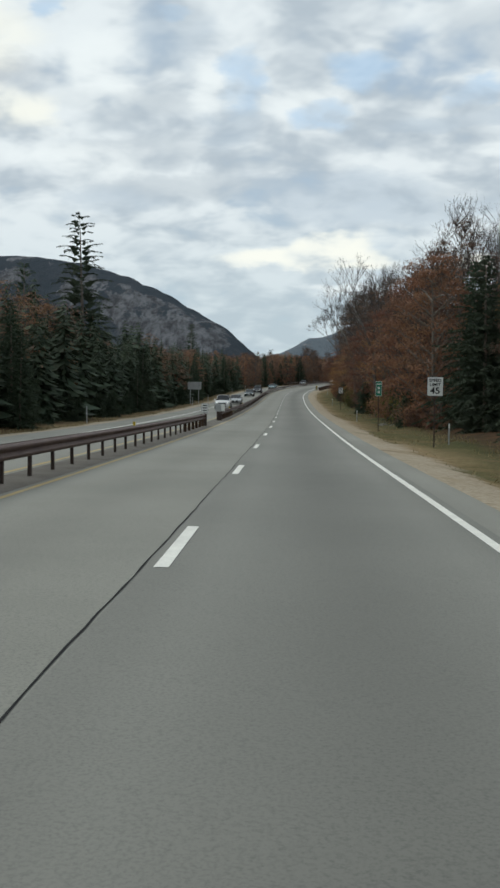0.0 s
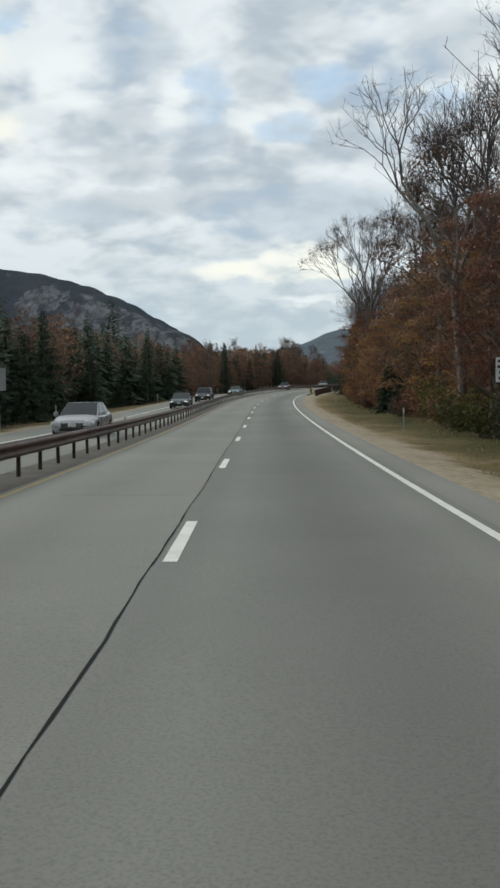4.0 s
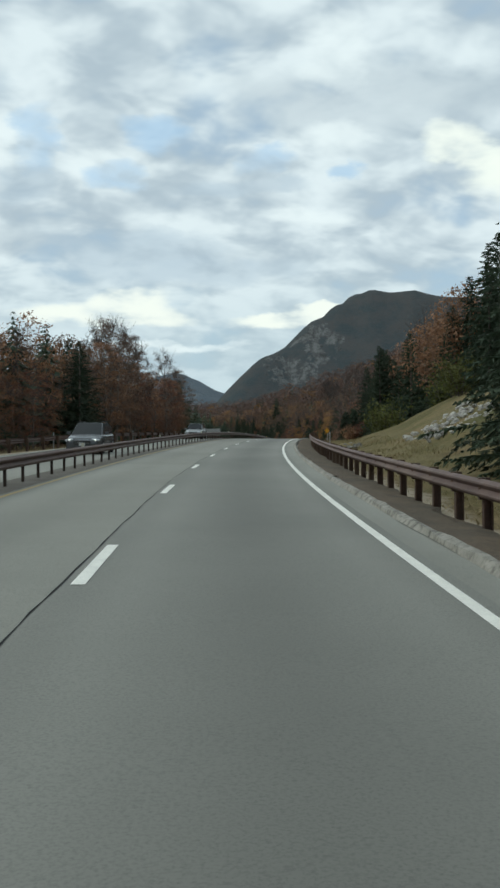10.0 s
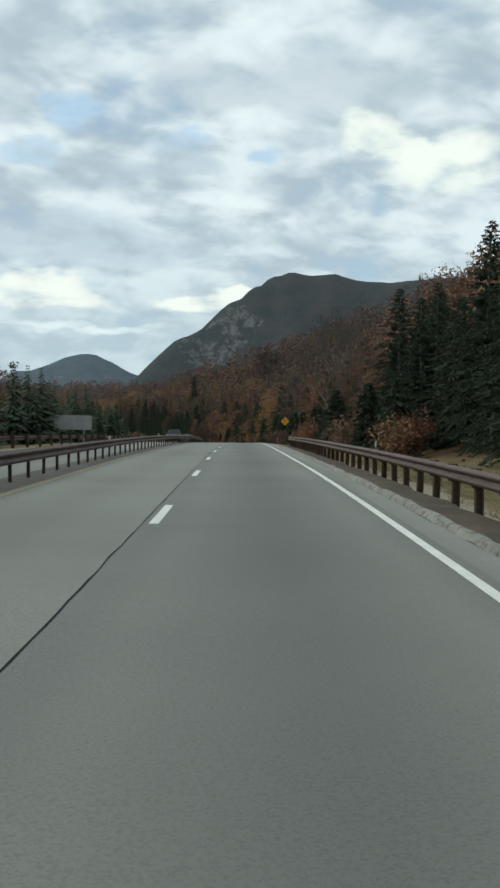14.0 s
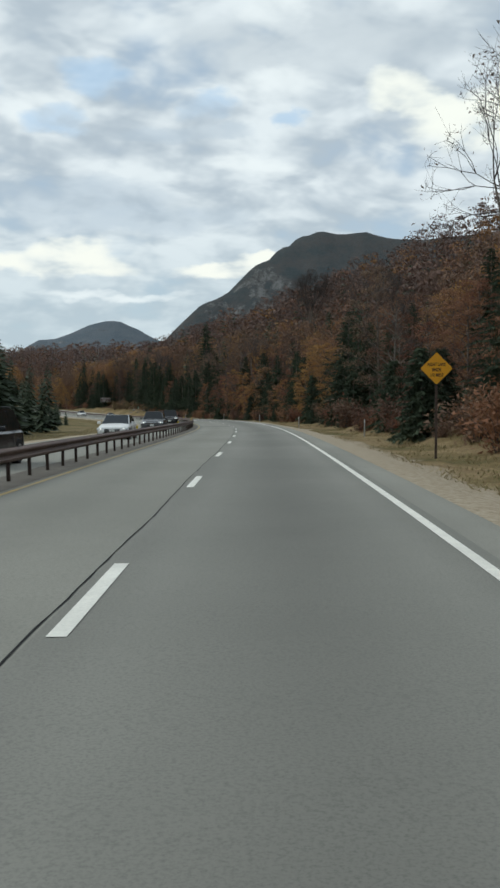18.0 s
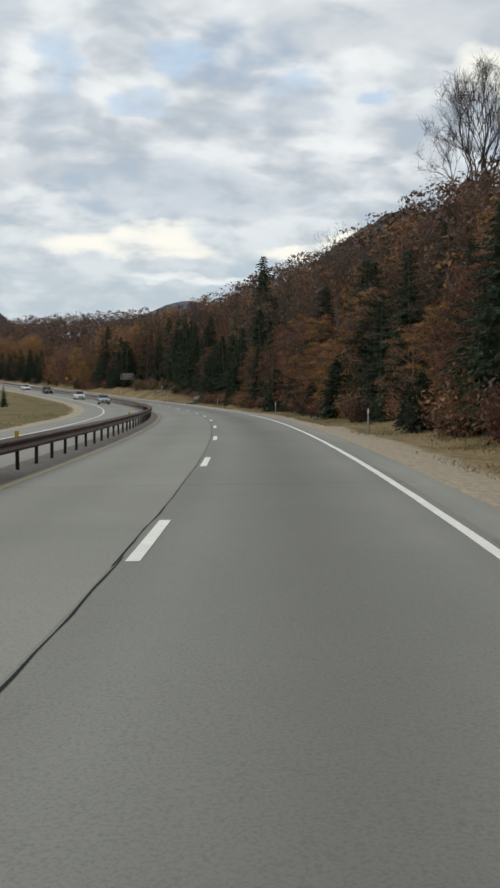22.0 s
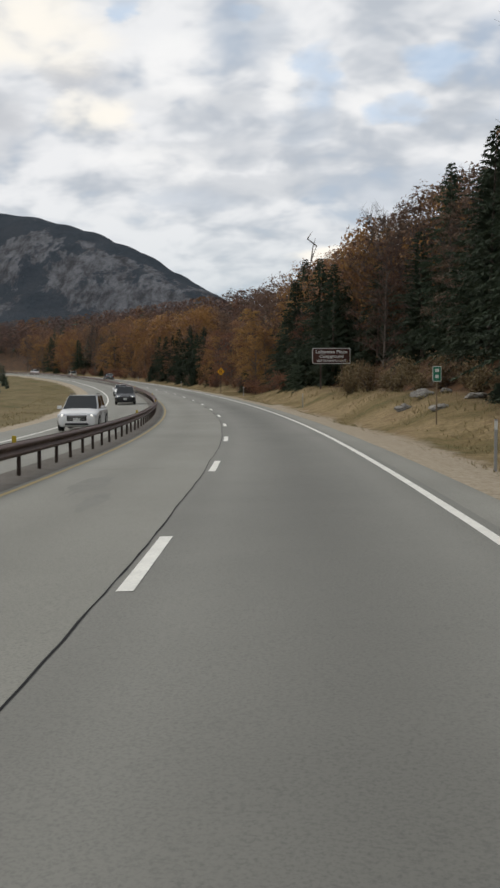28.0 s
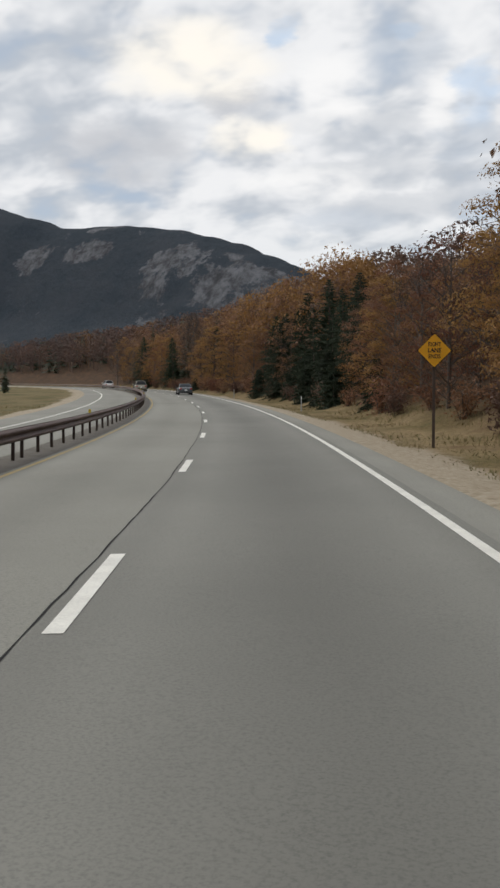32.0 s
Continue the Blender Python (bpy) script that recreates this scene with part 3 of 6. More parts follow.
vf = [(i * nj + j, (i + 1) * nj + j, (i + 1) * nj + j + 1, i * nj + j + 1) for i in range(len(xs) - 1) for j in range(nj - 1)]
valley = mesh_ob("valley_floor", np.stack([gx, gy, gz], -1).reshape(-1, 3), vf, "far_brown", smooth=True)
tagged(valley, "brown late-autumn valley floor reaching to the hills", "ground", kind="structure")

# ---- carriageways ----
road = new("road")
tagged(road, "grey worn asphalt two-lane carriageway with a paved shoulder", "road", kind="structure")
strip("asphalt_left_lane", -110, 1285, [-3.98, -3.4, -2.9, -2.3, -1.8, -1.3, -0.8, -0.17], [0] * 8, "asphalt", road)
strip("asphalt_right_lane", -110, 1285, [-0.17, 0.2, 0.5, 0.9, 1.4, 1.85, 2.3, 2.8, 3.2, 3.6, 3.9], [0] * 11, "asphalt_lane", road)
strip("paved_shoulder", -110, 1285, [3.9, 4.3, 4.62], [0.0, -0.005, -0.03], "asphalt", road)
strip("median_strip", -110, 1285, [-4.76, -4.4, -3.9, -3.62], [0.003, 0.02, 0.015, 0.003], "median", road)
opp = new("opposite_road")
tagged(opp, "grey asphalt carriageway for the oncoming traffic", "road", kind="structure")
strip("asphalt_lane", -110, 1285, [-8.6, -7.6, -7.1, -6.7, -6.3, -5.8, -4.75], [0] * 7, "asphalt", opp)
strip("paved_shoulder", -110, 1285, [-10.75, -9.6, -8.6], [-0.03, -0.01, 0.0], "asphalt", opp)
strip("white_edge_line", -110, 1285, [3.60, 3.74], [0.006, 0.006], "paint", road)
strip("yellow_edge_line", -110, 60, [-3.50, -3.39], [0.006, 0.006], "yellow", road)
strip("yellow_edge_line", 60, 1285, [-3.50, -3.39], [0.006, 0.006], "yellow", road)
strip("white_edge_line", -110, 1285, [-8.62, -8.48], [0.006, 0.006], "paint", opp)
strip("yellow_edge_line", -110, 118, [-5.02, -4.90], [0.006, 0.006], "yellow", opp)
for k in range(-6, 92):
    s0 = 3.81 + k * 12.192
    strip("lane_dash", s0, s0 + 3.05, [-0.075, 0.075], [0.006, 0.006], "paint", road, step=1.0)


def crack(s0, s1, lat, width, wob, seed, parent, step=0.5):
    r = random.Random(seed)
    ss = np.arange(s0, s1, step)
    off, w, pts = 0.0, width, []
    for s in ss:
        off = off * 0.9 + r.uniform(-wob, wob)
        w = max(0.006, width * r.uniform(0.5, 1.4))
        pts += [at_road(s, lat + off - w / 2, 0.004), at_road(s, lat + off + w / 2, 0.004)]
    f = [(2 * i, 2 * i + 1, 2 * i + 3, 2 * i + 2) for i in range(len(ss) - 1)]
    return mesh_ob("tarred_joint", pts, f, "tar", parent)


for k in range(11):
    crack(-60 + k * 100, 40.6 + k * 100, -0.17, 0.021, 0.012, 40 + k, road)
for s, a, b, seed in ((105, -3.9, -1.2, 1), (161, -3.7, 0.0, 2), (548, -3.4, 4.3, 3), (662, 0.2, 4.5, 4), (746.4, -4.2, 4.6, 5), (120, -2.5, -0.3, 6), (598, -3, 1, 7), (250, -3, -1, 8), (410, -3.2, 0.2, 9), (700, -2.8, -0.4, 10)):
    r = random.Random(seed)
    pts = []
    o = 0.0
    lats = np.arange(a, b, 0.3)
    for la in lats:
        o += r.uniform(-0.05, 0.05)
        w = (0.022 if seed == 5 else 0.009) * r.uniform(0.6, 1.4)
        pts += [at_road(s + o - w, la, 0.004), at_road(s + o + w, la, 0.004)]
    mesh_ob("transverse_crack", pts, [(2 * i, 2 * i + 1, 2 * i + 3, 2 * i + 2) for i in range(len(lats) - 1)], "tar", road)
M["patch"] = material("patch", (0.158, 0.157, 0.142), 0.85, second=(0.185, 0.184, 0.165), scale=0.9, fine=(0.08, 0.08, 0.08), fine_scale=40, bump=0.2, bump_scale=60)
strip("asphalt_patch", 531.5, 536.5, [-3.3, -0.3], [0.003, 0.003], "patch", road, step=1)
strip("asphalt_patch", 532.5, 541.5, [3.8, 4.3, 4.6], [0.004, -0.001, -0.024], "patch", road, step=1)



def stain(s, lat, length, width, seed):
    """A thin uneven dark stain lying on the asphalt."""
    r = random.Random(seed)
    ring = []
    for k in range(26):
        a = k * 2 * math.pi / 26
        q = r.uniform(0.55, 1.05)
        ring.append(at_road(s + math.cos(a) * length / 2 * q, lat + math.sin(a) * width / 2 * q, 0.003))
    return mesh_ob("asphalt_stain", ring, [tuple(range(26))], "stain", road)


for k, (s, lat, length, width) in enumerate(((696.5, -2.2, 4.5, 0.8), (693.5, -1.6, 3.0, 0.5))):
    stain(s, lat, length, width, 60 + k)

# asphalt kerb along the right guardrail
kerb = strip("kerb", 236, 414, [4.36, 4.41, 4.52, 4.58], [0.0, 0.09, 0.10, -0.05], "kerb", None, step=0.9, smooth=False)
tagged(kerb, "worn grey asphalt kerb at the edge of the shoulder", "kerb", kind="structure")
for k, drop in enumerate((0.16, 0.10, 0.04)):  # the kerb runs out into the shoulder
    for v in list(kerb.data.vertices)[4 * k:4 * k + 4]:
        v.co.z -= drop
soil = strip("soil_strip", 254, 424, [4.63, 5.0, 5.4, 5.75], [-0.03, -0.045, -0.07, -0.13], "soil", None, step=1.2, smooth=False)
tagged(soil, "dark damp soil and debris behind the kerb", "ground", kind="structure")
kerb_r = random.Random(9)
for k, drop in enumerate((0.14, 0.09, 0.05)):
    for v in list(soil.data.vertices)[4 * k:4 * k + 4]:
        v.co.z -= drop
for v in soil.data.vertices:
    v.co += Vector((kerb_r.uniform(-0.12, 0.12), kerb_r.uniform(-0.12, 0.12), kerb_r.uniform(-0.005, 0.05)))
for v in kerb.data.vertices:
    v.co += Vector((kerb_r.uniform(-0.025, 0.025), kerb_r.uniform(-0.05, 0.05), kerb_r.uniform(-0.035, 0.012)))

# ---- guardrails ----
WPROF = [(0.0, 0.155), (0.03, 0.14), (0.075, 0.105), (0.08, 0.075), (0.03, 0.03), (0.0, 0.0), (0.03, -0.03), (0.08, -0.075), (0.075, -0.105), (0.03, -0.14), (0.0, -0.155)]


def beam(s0, s1, lat, zc, face, parent):
    """One corrugated panel that follows the road; face: +1 bulges right, -1 left."""
    prof = [(face * d, z) for d, z in WPROF] + [(face * (d - 0.012), z) for d, z in reversed(WPROF)]
    ss = np.linspace(s0, s1, 4)
    k = len(prof)
    pts = [at_road(s, lat + d, zc + z) for s in ss for d, z in prof]
    faces = [(i * k + j, i * k + (j + 1) % k, (i + 1) * k + (j + 1) % k, (i + 1) * k + j) for i in range(3) for j in range(k)]
    faces += [tuple(range(k)), tuple(3 * k + j for j in range(k))]
    return mesh_ob("beam_panel", pts, faces, "rust", parent)


def post_mesh(name, sx, sy, h, mat, flange):
    bm = bmesh.new()
    if flange:
        box(bm, (sx * 0.22, sy, h), (-sx * 0.4, 0, h / 2 - 0.1))
        box(bm, (sx * 0.22, sy, h), (sx * 0.4, 0, h / 2 - 0.1))
        box(bm, (sx, sy * 0.18, h - 0.002), (0, 0, h / 2 - 0.1))
    else:
        box(bm, (sx, sy, h), (0, 0, h / 2 - 0.1), 0.01)
    me = bpy.data.meshes.new(name)
    bm.to_mesh(me)
    bm.free()
    me.materials.append(M[mat])
    return me


SLIM = post_mesh("post", 0.075, 0.06, 0.84, "post", True)
STOUT = post_mesh("post", 0.15, 0.13, 0.80, "wood_post", True)
BLOCK = post_mesh("spacer_block", 0.18, 0.12, 0.36, "wood_post", False)


def guardrail(name, s0, s1, lat, label, double, spacing, stout_in=0.0, stout_out=0.0):
    g = new(name)
    tagged(g, label, "guardrail", "roadside guardrails")
    s = s0
    while s < s1 - 0.5:
        e = min(s + 7.62, s1)
        if double:
            beam(s - 0.1, e + 0.1, lat + 0.05, 0.60, 1, g)
            beam(s - 0.1, e + 0.1, lat - 0.05, 0.60, -1, g)
        else:
            beam(s - 0.1, e + 0.1, lat - 0.13, 0.57, -1, g)
        s = e
    r = random.Random(int(s0))
    s = s0 + 0.4
    while s < s1:
        p = at_road(s, lat, -0.05)
        m = pose(p[0], p[1], p[2], r.uniform(-1.5, 1.5), r.uniform(-1.5, 1.5), heading(s))
        shared("post", SLIM if double and not (s < s0 + stout_in or s > s1 - stout_out) else STOUT, g, m)
        if not double:
            q = at_road(s, lat - 0.06, 0.48)
            shared("spacer_block", BLOCK, g, pose(q[0], q[1], q[2], 0, 0, heading(s)))
        s += spacing
    return g


rail_text = "double-sided brown weathering-steel guardrail on slim posts"
rail_a = guardrail("median_guardrail", -60, 65, -4.15, rail_text + " up to a gap", True, 1.905, 0, 12)
rail_b = guardrail("median_guardrail", 77.5, 420, -4.15, rail_text + " on the median", True, 1.905, 16)
for rail, s in ((rail_a, 64.9), (rail_b, 77.7)):
    bm = bmesh.new()
    box(bm, (0.34, 0.5, 0.42), (0, 0, 0.55), 0.04)
    box(bm, (0.16, 0.2, 0.9), (-0.12, 0.1, 0.35), 0.02)
    box(bm, (0.16, 0.2, 0.9), (0.12, -0.1, 0.35), 0.02)
    p = at_road(s, -4.15, -0.05)
    bm.transform(pose(p[0], p[1], p[2], 0, 0, heading(s)))
    part("end_terminal", bm, "post", rail)
guardrail("median_guardrail", 420.2, 800, -4.15, rail_text + " down the curve", True, 1.905)
guardrail("median_guardrail", 800.2, 1150, -4.15, rail_text + " far off", True, 1.905)
guardrail("roadside_guardrail", 238.5, 424, 5.75, "brown weathering-steel guardrail on stout blocked-out posts behind a kerb", False, 1.905)
guardrail("far_guardrail", 300, 482, -12.2, "brown weathering-steel guardrail beyond the oncoming carriageway", False, 3.81)


# ---- mountains ----
def mountain(name, ridge, steep, cliff, foot, mat, label, cell, seed, size=1.0, faces=()):
    """A height field under a ridge line: cliff metres of steep wall, then talus slopes."""
    ridge = np.array(ridge, float)
    lo, hi = ridge[:, :2].min(0) - foot, ridge[:, :2].max(0) + foot
    ax, ay = np.arange(lo[0], hi[0], cell), np.arange(lo[1], hi[1], cell)
    px, py = np.meshgrid(ax, ay, indexing="ij")
    best = np.full(px.shape, -1e3)
    for a, b in zip(ridge[:-1], ridge[1:]):
        d = b[:2] - a[:2]
        u = np.clip(((px - a[0]) * d[0] + (py - a[1]) * d[1]) / (d @ d), 0, 1)
        dist = np.hypot(px - a[0] - u * d[0], py - a[1] - u * d[1])
        z = a[2] + (b[2] - a[2]) * u
        fall = np.where(dist < cliff, dist * dist / cliff * steep * 0.5, cliff * steep * 0.5 + (dist - cliff) * steep)
        fall = np.where(fall > z * 0.62, z * 0.62 + (fall - z * 0.62) * 0.42, fall)
        best = np.maximum(best, z - fall)
    rough = np.zeros(px.shape)
    for i in range(px.shape[0]):
        for j in range(px.shape[1]):
            if best[i, j] > -20:
                q = Vector((px[i, j] / 260 + seed, py[i, j] / 260, best[i, j] / 170))
                rough[i, j] = noise.fractal(q, 0.9, 2.1, 3) * 19 + abs(noise.noise(q * 2.3)) * 12
    h = best + rough * size * np.clip(best / 120, 0.1, 1.0)
    n = len(ay)
    keep = [(i, j) for i in range(len(ax) - 1) for j in range(n - 1) if best[i:i + 2, j:j + 2].max() > -25]
    f = [(i * n + j, (i + 1) * n + j, (i + 1) * n + j + 1, i * n + j + 1) for i, j in keep]
    ob = mesh_ob(name, np.stack([px, py, h], -1).reshape(-1, 3), f, mat, None, True)
    bare_rock = np.zeros(px.shape)
    for x, y, r in faces:
        bare_rock = np.maximum(bare_rock, 1 - sstep(np.hypot(px - x, py - y), r * 0.55, r))
    ob.data.attributes.new("bare_rock", "FLOAT", "POINT").data.foreach_set("value", bare_rock.ravel().astype(np.float32))
    return tagged(ob, label, "mountain", "mountains round the valley", "structure")


# forest and rock shifted to blue-grey, distance haze put into their base colours
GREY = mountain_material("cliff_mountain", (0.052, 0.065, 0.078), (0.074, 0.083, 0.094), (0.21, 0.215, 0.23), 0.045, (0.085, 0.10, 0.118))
# tree tones lifted and blued: haze held in the colour itself
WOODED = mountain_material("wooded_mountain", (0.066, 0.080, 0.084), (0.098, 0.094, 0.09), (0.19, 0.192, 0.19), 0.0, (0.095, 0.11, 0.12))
# farthest, so palest and bluest: the haze is painted into every tone
HAZE_BLUE = mountain_material("blue_mountain", (0.115, 0.142, 0.165), (0.14, 0.16, 0.18), (0.25, 0.265, 0.28), 0.09, (0.165, 0.19, 0.215))
def ray_point(eye, az, el, d):
    a, e = math.radians(az), math.radians(el)
    return (eye[0] - math.sin(a) * d, eye[1] + math.cos(a) * d, eye[2] + math.tan(e) * d)


E30 = (-50.93, 721.66, -5.54)
DOME = ((47, 11.5), (43, 11.2), (41, 10.7), (38.4, 10.1), (36.5, 9.6), (34.8, 9.75), (33, 9.9), (30.2, 9.7), (28.5, 9.4), (26.8, 8.95), (25.4, 8.45), (24.4, 7.9), (23.4, 7.2), (22.3, 6.7), (21.4, 6.2), (20.5, 5.6), (19.6, 4.8), (18.7, 3.9), (17.8, 2.9), (17.0, 1.6))
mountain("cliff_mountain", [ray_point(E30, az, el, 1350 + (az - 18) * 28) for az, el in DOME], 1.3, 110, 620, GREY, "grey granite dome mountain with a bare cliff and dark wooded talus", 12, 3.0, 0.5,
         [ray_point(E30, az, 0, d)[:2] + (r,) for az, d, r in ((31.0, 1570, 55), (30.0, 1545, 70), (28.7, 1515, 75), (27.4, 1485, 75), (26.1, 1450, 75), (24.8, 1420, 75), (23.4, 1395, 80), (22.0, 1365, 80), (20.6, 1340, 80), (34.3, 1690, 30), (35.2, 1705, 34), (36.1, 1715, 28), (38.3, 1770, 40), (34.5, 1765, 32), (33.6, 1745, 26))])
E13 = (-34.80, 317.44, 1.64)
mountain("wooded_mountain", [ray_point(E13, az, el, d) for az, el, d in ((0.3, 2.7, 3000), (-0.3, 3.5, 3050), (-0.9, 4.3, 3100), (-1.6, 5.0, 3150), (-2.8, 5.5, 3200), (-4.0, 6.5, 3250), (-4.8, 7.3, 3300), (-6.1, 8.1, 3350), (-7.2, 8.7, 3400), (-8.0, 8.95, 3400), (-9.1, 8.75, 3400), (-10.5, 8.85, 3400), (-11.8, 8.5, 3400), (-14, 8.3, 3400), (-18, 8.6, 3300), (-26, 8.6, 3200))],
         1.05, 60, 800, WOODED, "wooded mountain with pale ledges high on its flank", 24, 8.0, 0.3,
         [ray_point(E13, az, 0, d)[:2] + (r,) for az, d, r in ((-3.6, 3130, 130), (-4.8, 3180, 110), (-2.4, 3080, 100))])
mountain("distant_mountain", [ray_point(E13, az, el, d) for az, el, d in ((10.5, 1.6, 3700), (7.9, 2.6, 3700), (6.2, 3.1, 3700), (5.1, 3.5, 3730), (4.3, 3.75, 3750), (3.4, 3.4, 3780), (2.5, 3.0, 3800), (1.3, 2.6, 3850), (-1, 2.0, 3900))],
         0.5, 60, 500, HAZE_BLUE, "hazy blue mountain at the end of the valley", 30, 12.0, 0.8)


# ---- trees ----
def tubes(segs, sides):
    """Tapered limbs: rows of x0 y0 z0 r0 x1 y1 z1 r1 as open prisms."""
    a = np.array(segs, float)
    p0, r0, p1, r1 = a[:, 0:3], a[:, 3], a[:, 4:7], a[:, 7]
    d = p1 - p0
    d /= np.linalg.norm(d, axis=1, keepdims=True) + 1e-9
    ref = np.where(np.abs(d[:, 2:3]) > 0.9, np.array([[1.0, 0, 0]]), np.array([[0, 0, 1.0]]))
    u = np.cross(d, ref)
    u /= np.linalg.norm(u, axis=1, keepdims=True)
    v = np.cross(d, u)
    ang = np.arange(sides) * 2 * math.pi / sides
    ring = u[:, None] * np.cos(ang)[None, :, None] + v[:, None] * np.sin(ang)[None, :, None]
    lo = p0[:, None] + ring * r0[:, None, None]
    hi = p1[:, None] + ring * r1[:, None, None]
    verts = np.concatenate([lo, hi], 1).reshape(-1, 3)
    base = np.arange(len(a))[:, None] * 2 * sides
    j = np.arange(sides)[None]
    k = (j + 1) % sides
    faces = np.stack([base + j, base + k, base + sides + k, base + sides + j], -1).reshape(-1, 4)
    return verts, faces


def cards(centres, size, rs, flat=0.0, droop=None):
    """Small leaf clumps, each turned its own way."""
    n = len(centres)
    nrm = rs.normal(size=(n, 3))
    nrm[:, 2] += flat * np.sign(nrm[:, 2])
    nrm /= np.linalg.norm(nrm, axis=1, keepdims=True)
    u = np.cross(nrm, rs.normal(size=(n, 3)))
    u /= np.linalg.norm(u, axis=1, keepdims=True)
    v = np.cross(nrm, u)
    sz = (np.asarray(size) * rs.uniform(0.6, 1.4, n))[:, None]
    asp = rs.uniform(0.45, 0.9, n)[:, None]
    c = np.asarray(centres)
    q = np.stack([c - u * sz, c + v * sz * asp * rs.uniform(0.7, 1.3, (n, 1)), c + u * sz * 0.8 - v * sz * asp * rs.uniform(-0.1, 0.6, (n, 1))], 1)
    return q.reshape(-1, 3), (np.arange(n)[:, None] * 3 + np.arange(3)[None])


def tree_thing(name, label, trunk, crown, trunk_mat, crown_mat, sides=6):
    t = new(name)
    tagged(t, label, "tree", "roadside trees")
    v, f = tubes(trunk, sides)
    mesh_ob("trunk", v, f, trunk_mat, t, True)
    v, f = crown
    mesh_ob("crown", v, f, crown_mat, t, True)
    return t


def spruce(seed, height, width, gaps=0.0, label="dark green spruce with drooping branches", power=0.78):
    rs = np.random.RandomState(seed)
    trunk = [[0, 0, -0.4, height * 0.014, 0, 0, height * 0.5, height * 0.009], [0, 0, height * 0.5, height * 0.009, 0, 0, height, 0.012]]
    verts, faces = [], []
    z = height * 0.02
    while z < height * 0.99:
        f = z / height
        reach = width * (1 - f) ** power * rs.uniform(0.78, 1.10) + 0.12
        count = max(4, int(8 - 4 * f))
        for a in np.arange(count) * 2 * math.pi / count + rs.uniform(0, 6.28):
            if rs.rand() < gaps:
                continue
            a += rs.uniform(-0.45, 0.45)
            zz = z + rs.uniform(-0.04, 0.04) * height * (1 - f) + 0.02
            ln = reach * rs.uniform(0.62, 1.12)
            out = np.array([math.cos(a), math.sin(a), 0])
            side = np.array([-math.sin(a), math.cos(a), 0])
            sag, rise = rs.uniform(0.15, 0.5), 0.05 + 0.5 * f
            inner = [out * ln * u + np.array([0, 0, zz - sag * ln * u * u + rise * ln * u]) for u in (0.04, 0.5)]
            b = len(verts)
            verts += [inner[0], inner[1], (inner[0] + inner[1]) / 2 + side * rs.normal(0, 0.2) - np.array([0, 0, 0.2 + 0.1 * ln])]
            faces.append((b, b + 1, b + 2))
            for u in rs.uniform(0.12, 1.0, int(12 + 15 * ln)) ** 0.75:
                root = out * ln * u + np.array([0, 0, zz - sag * ln * u * u + rise * ln * u])
                d = out * rs.uniform(0.1, 0.9) + side * rs.choice((-1, 1)) * rs.uniform(0.1, 1.0) + np.array([0, 0, rs.uniform(-0.75, 0.05)])
                d *= (0.17 + 0.12 * ln * (1 - u)) * rs.uniform(0.8, 1.5) / np.linalg.norm(d)
                w = np.cross(d, rs.normal(0, 1, 3))
                w *= rs.uniform(0.032, 0.065) / (np.linalg.norm(w) + 1e-6)
                b = len(verts)
                verts += [root - w, root + w, root + d]
                faces.append((b, b + 1, b + 2))
        z += height * rs.uniform(0.013, 0.02) + 0.04
    return tree_thing("spruce_tree", label, trunk, (np.array(verts), faces), "bark", "needle", 6)


def clump_cards(rs, blobs, radii, n, size, flat=0.6, jitter=0.33, under=0.3):
    """Leaf sprays on the outside of lumps of foliage, facing outwards; blobs and radii: centres and radii of the lumps."""
    pick = rs.randint(0, len(blobs), n)
    d = rs.normal(size=(n, 3))
    d[:, 2] = np.where((d[:, 2] < 0) & (rs.rand(n) > under), -d[:, 2], d[:, 2])
    d /= np.linalg.norm(d, axis=1, keepdims=True)
    c = blobs[pick] + d * np.array([1, 1, flat]) * (radii[pick] * rs.uniform(0.45, 1.08, n) ** 0.7)[:, None]
    nrm = d * np.array([1, 1, 1.3]) + rs.normal(0, jitter, (n, 3))
    nrm /= np.linalg.norm(nrm, axis=1, keepdims=True)
    u = np.cross(nrm, rs.normal(size=(n, 3)))
    u /= np.linalg.norm(u, axis=1, keepdims=True) + 1e-9
    v = np.cross(nrm, u)
    sz = (np.asarray(size) * rs.uniform(0.6, 1.4, n))[:, None]
    asp = rs.uniform(0.5, 0.95, n)[:, None]
    q = np.stack([c - u * sz, c + v * sz * asp, c + u * sz * 0.85 - v * sz * asp * rs.uniform(0.0, 0.7, (n, 1))], 1)
    return q.reshape(-1, 3), np.arange(3 * n).reshape(-1, 3)


def crown_lumps(rs, height, spread, first, count, top=0.97):
    """Centres and radii of the foliage lumps that fill a rounded crown."""
    g = (np.arange(count) + rs.uniform(0, 1, count)) / count
    a = np.arange(count) * 2.4 + rs.uniform(-0.6, 0.6, count)
    wide = spread * np.sin(np.pi * (0.16 + 0.80 * g)) ** 0.8
    r = wide * rs.uniform(0.25, 0.98, count) ** 0.6
    z = height * (first + (top - first) * g)
    return np.stack([np.cos(a) * r, np.sin(a) * r, z], 1), spread * rs.uniform(0.26, 0.46, count) * (1.05 - 0.35 * g)


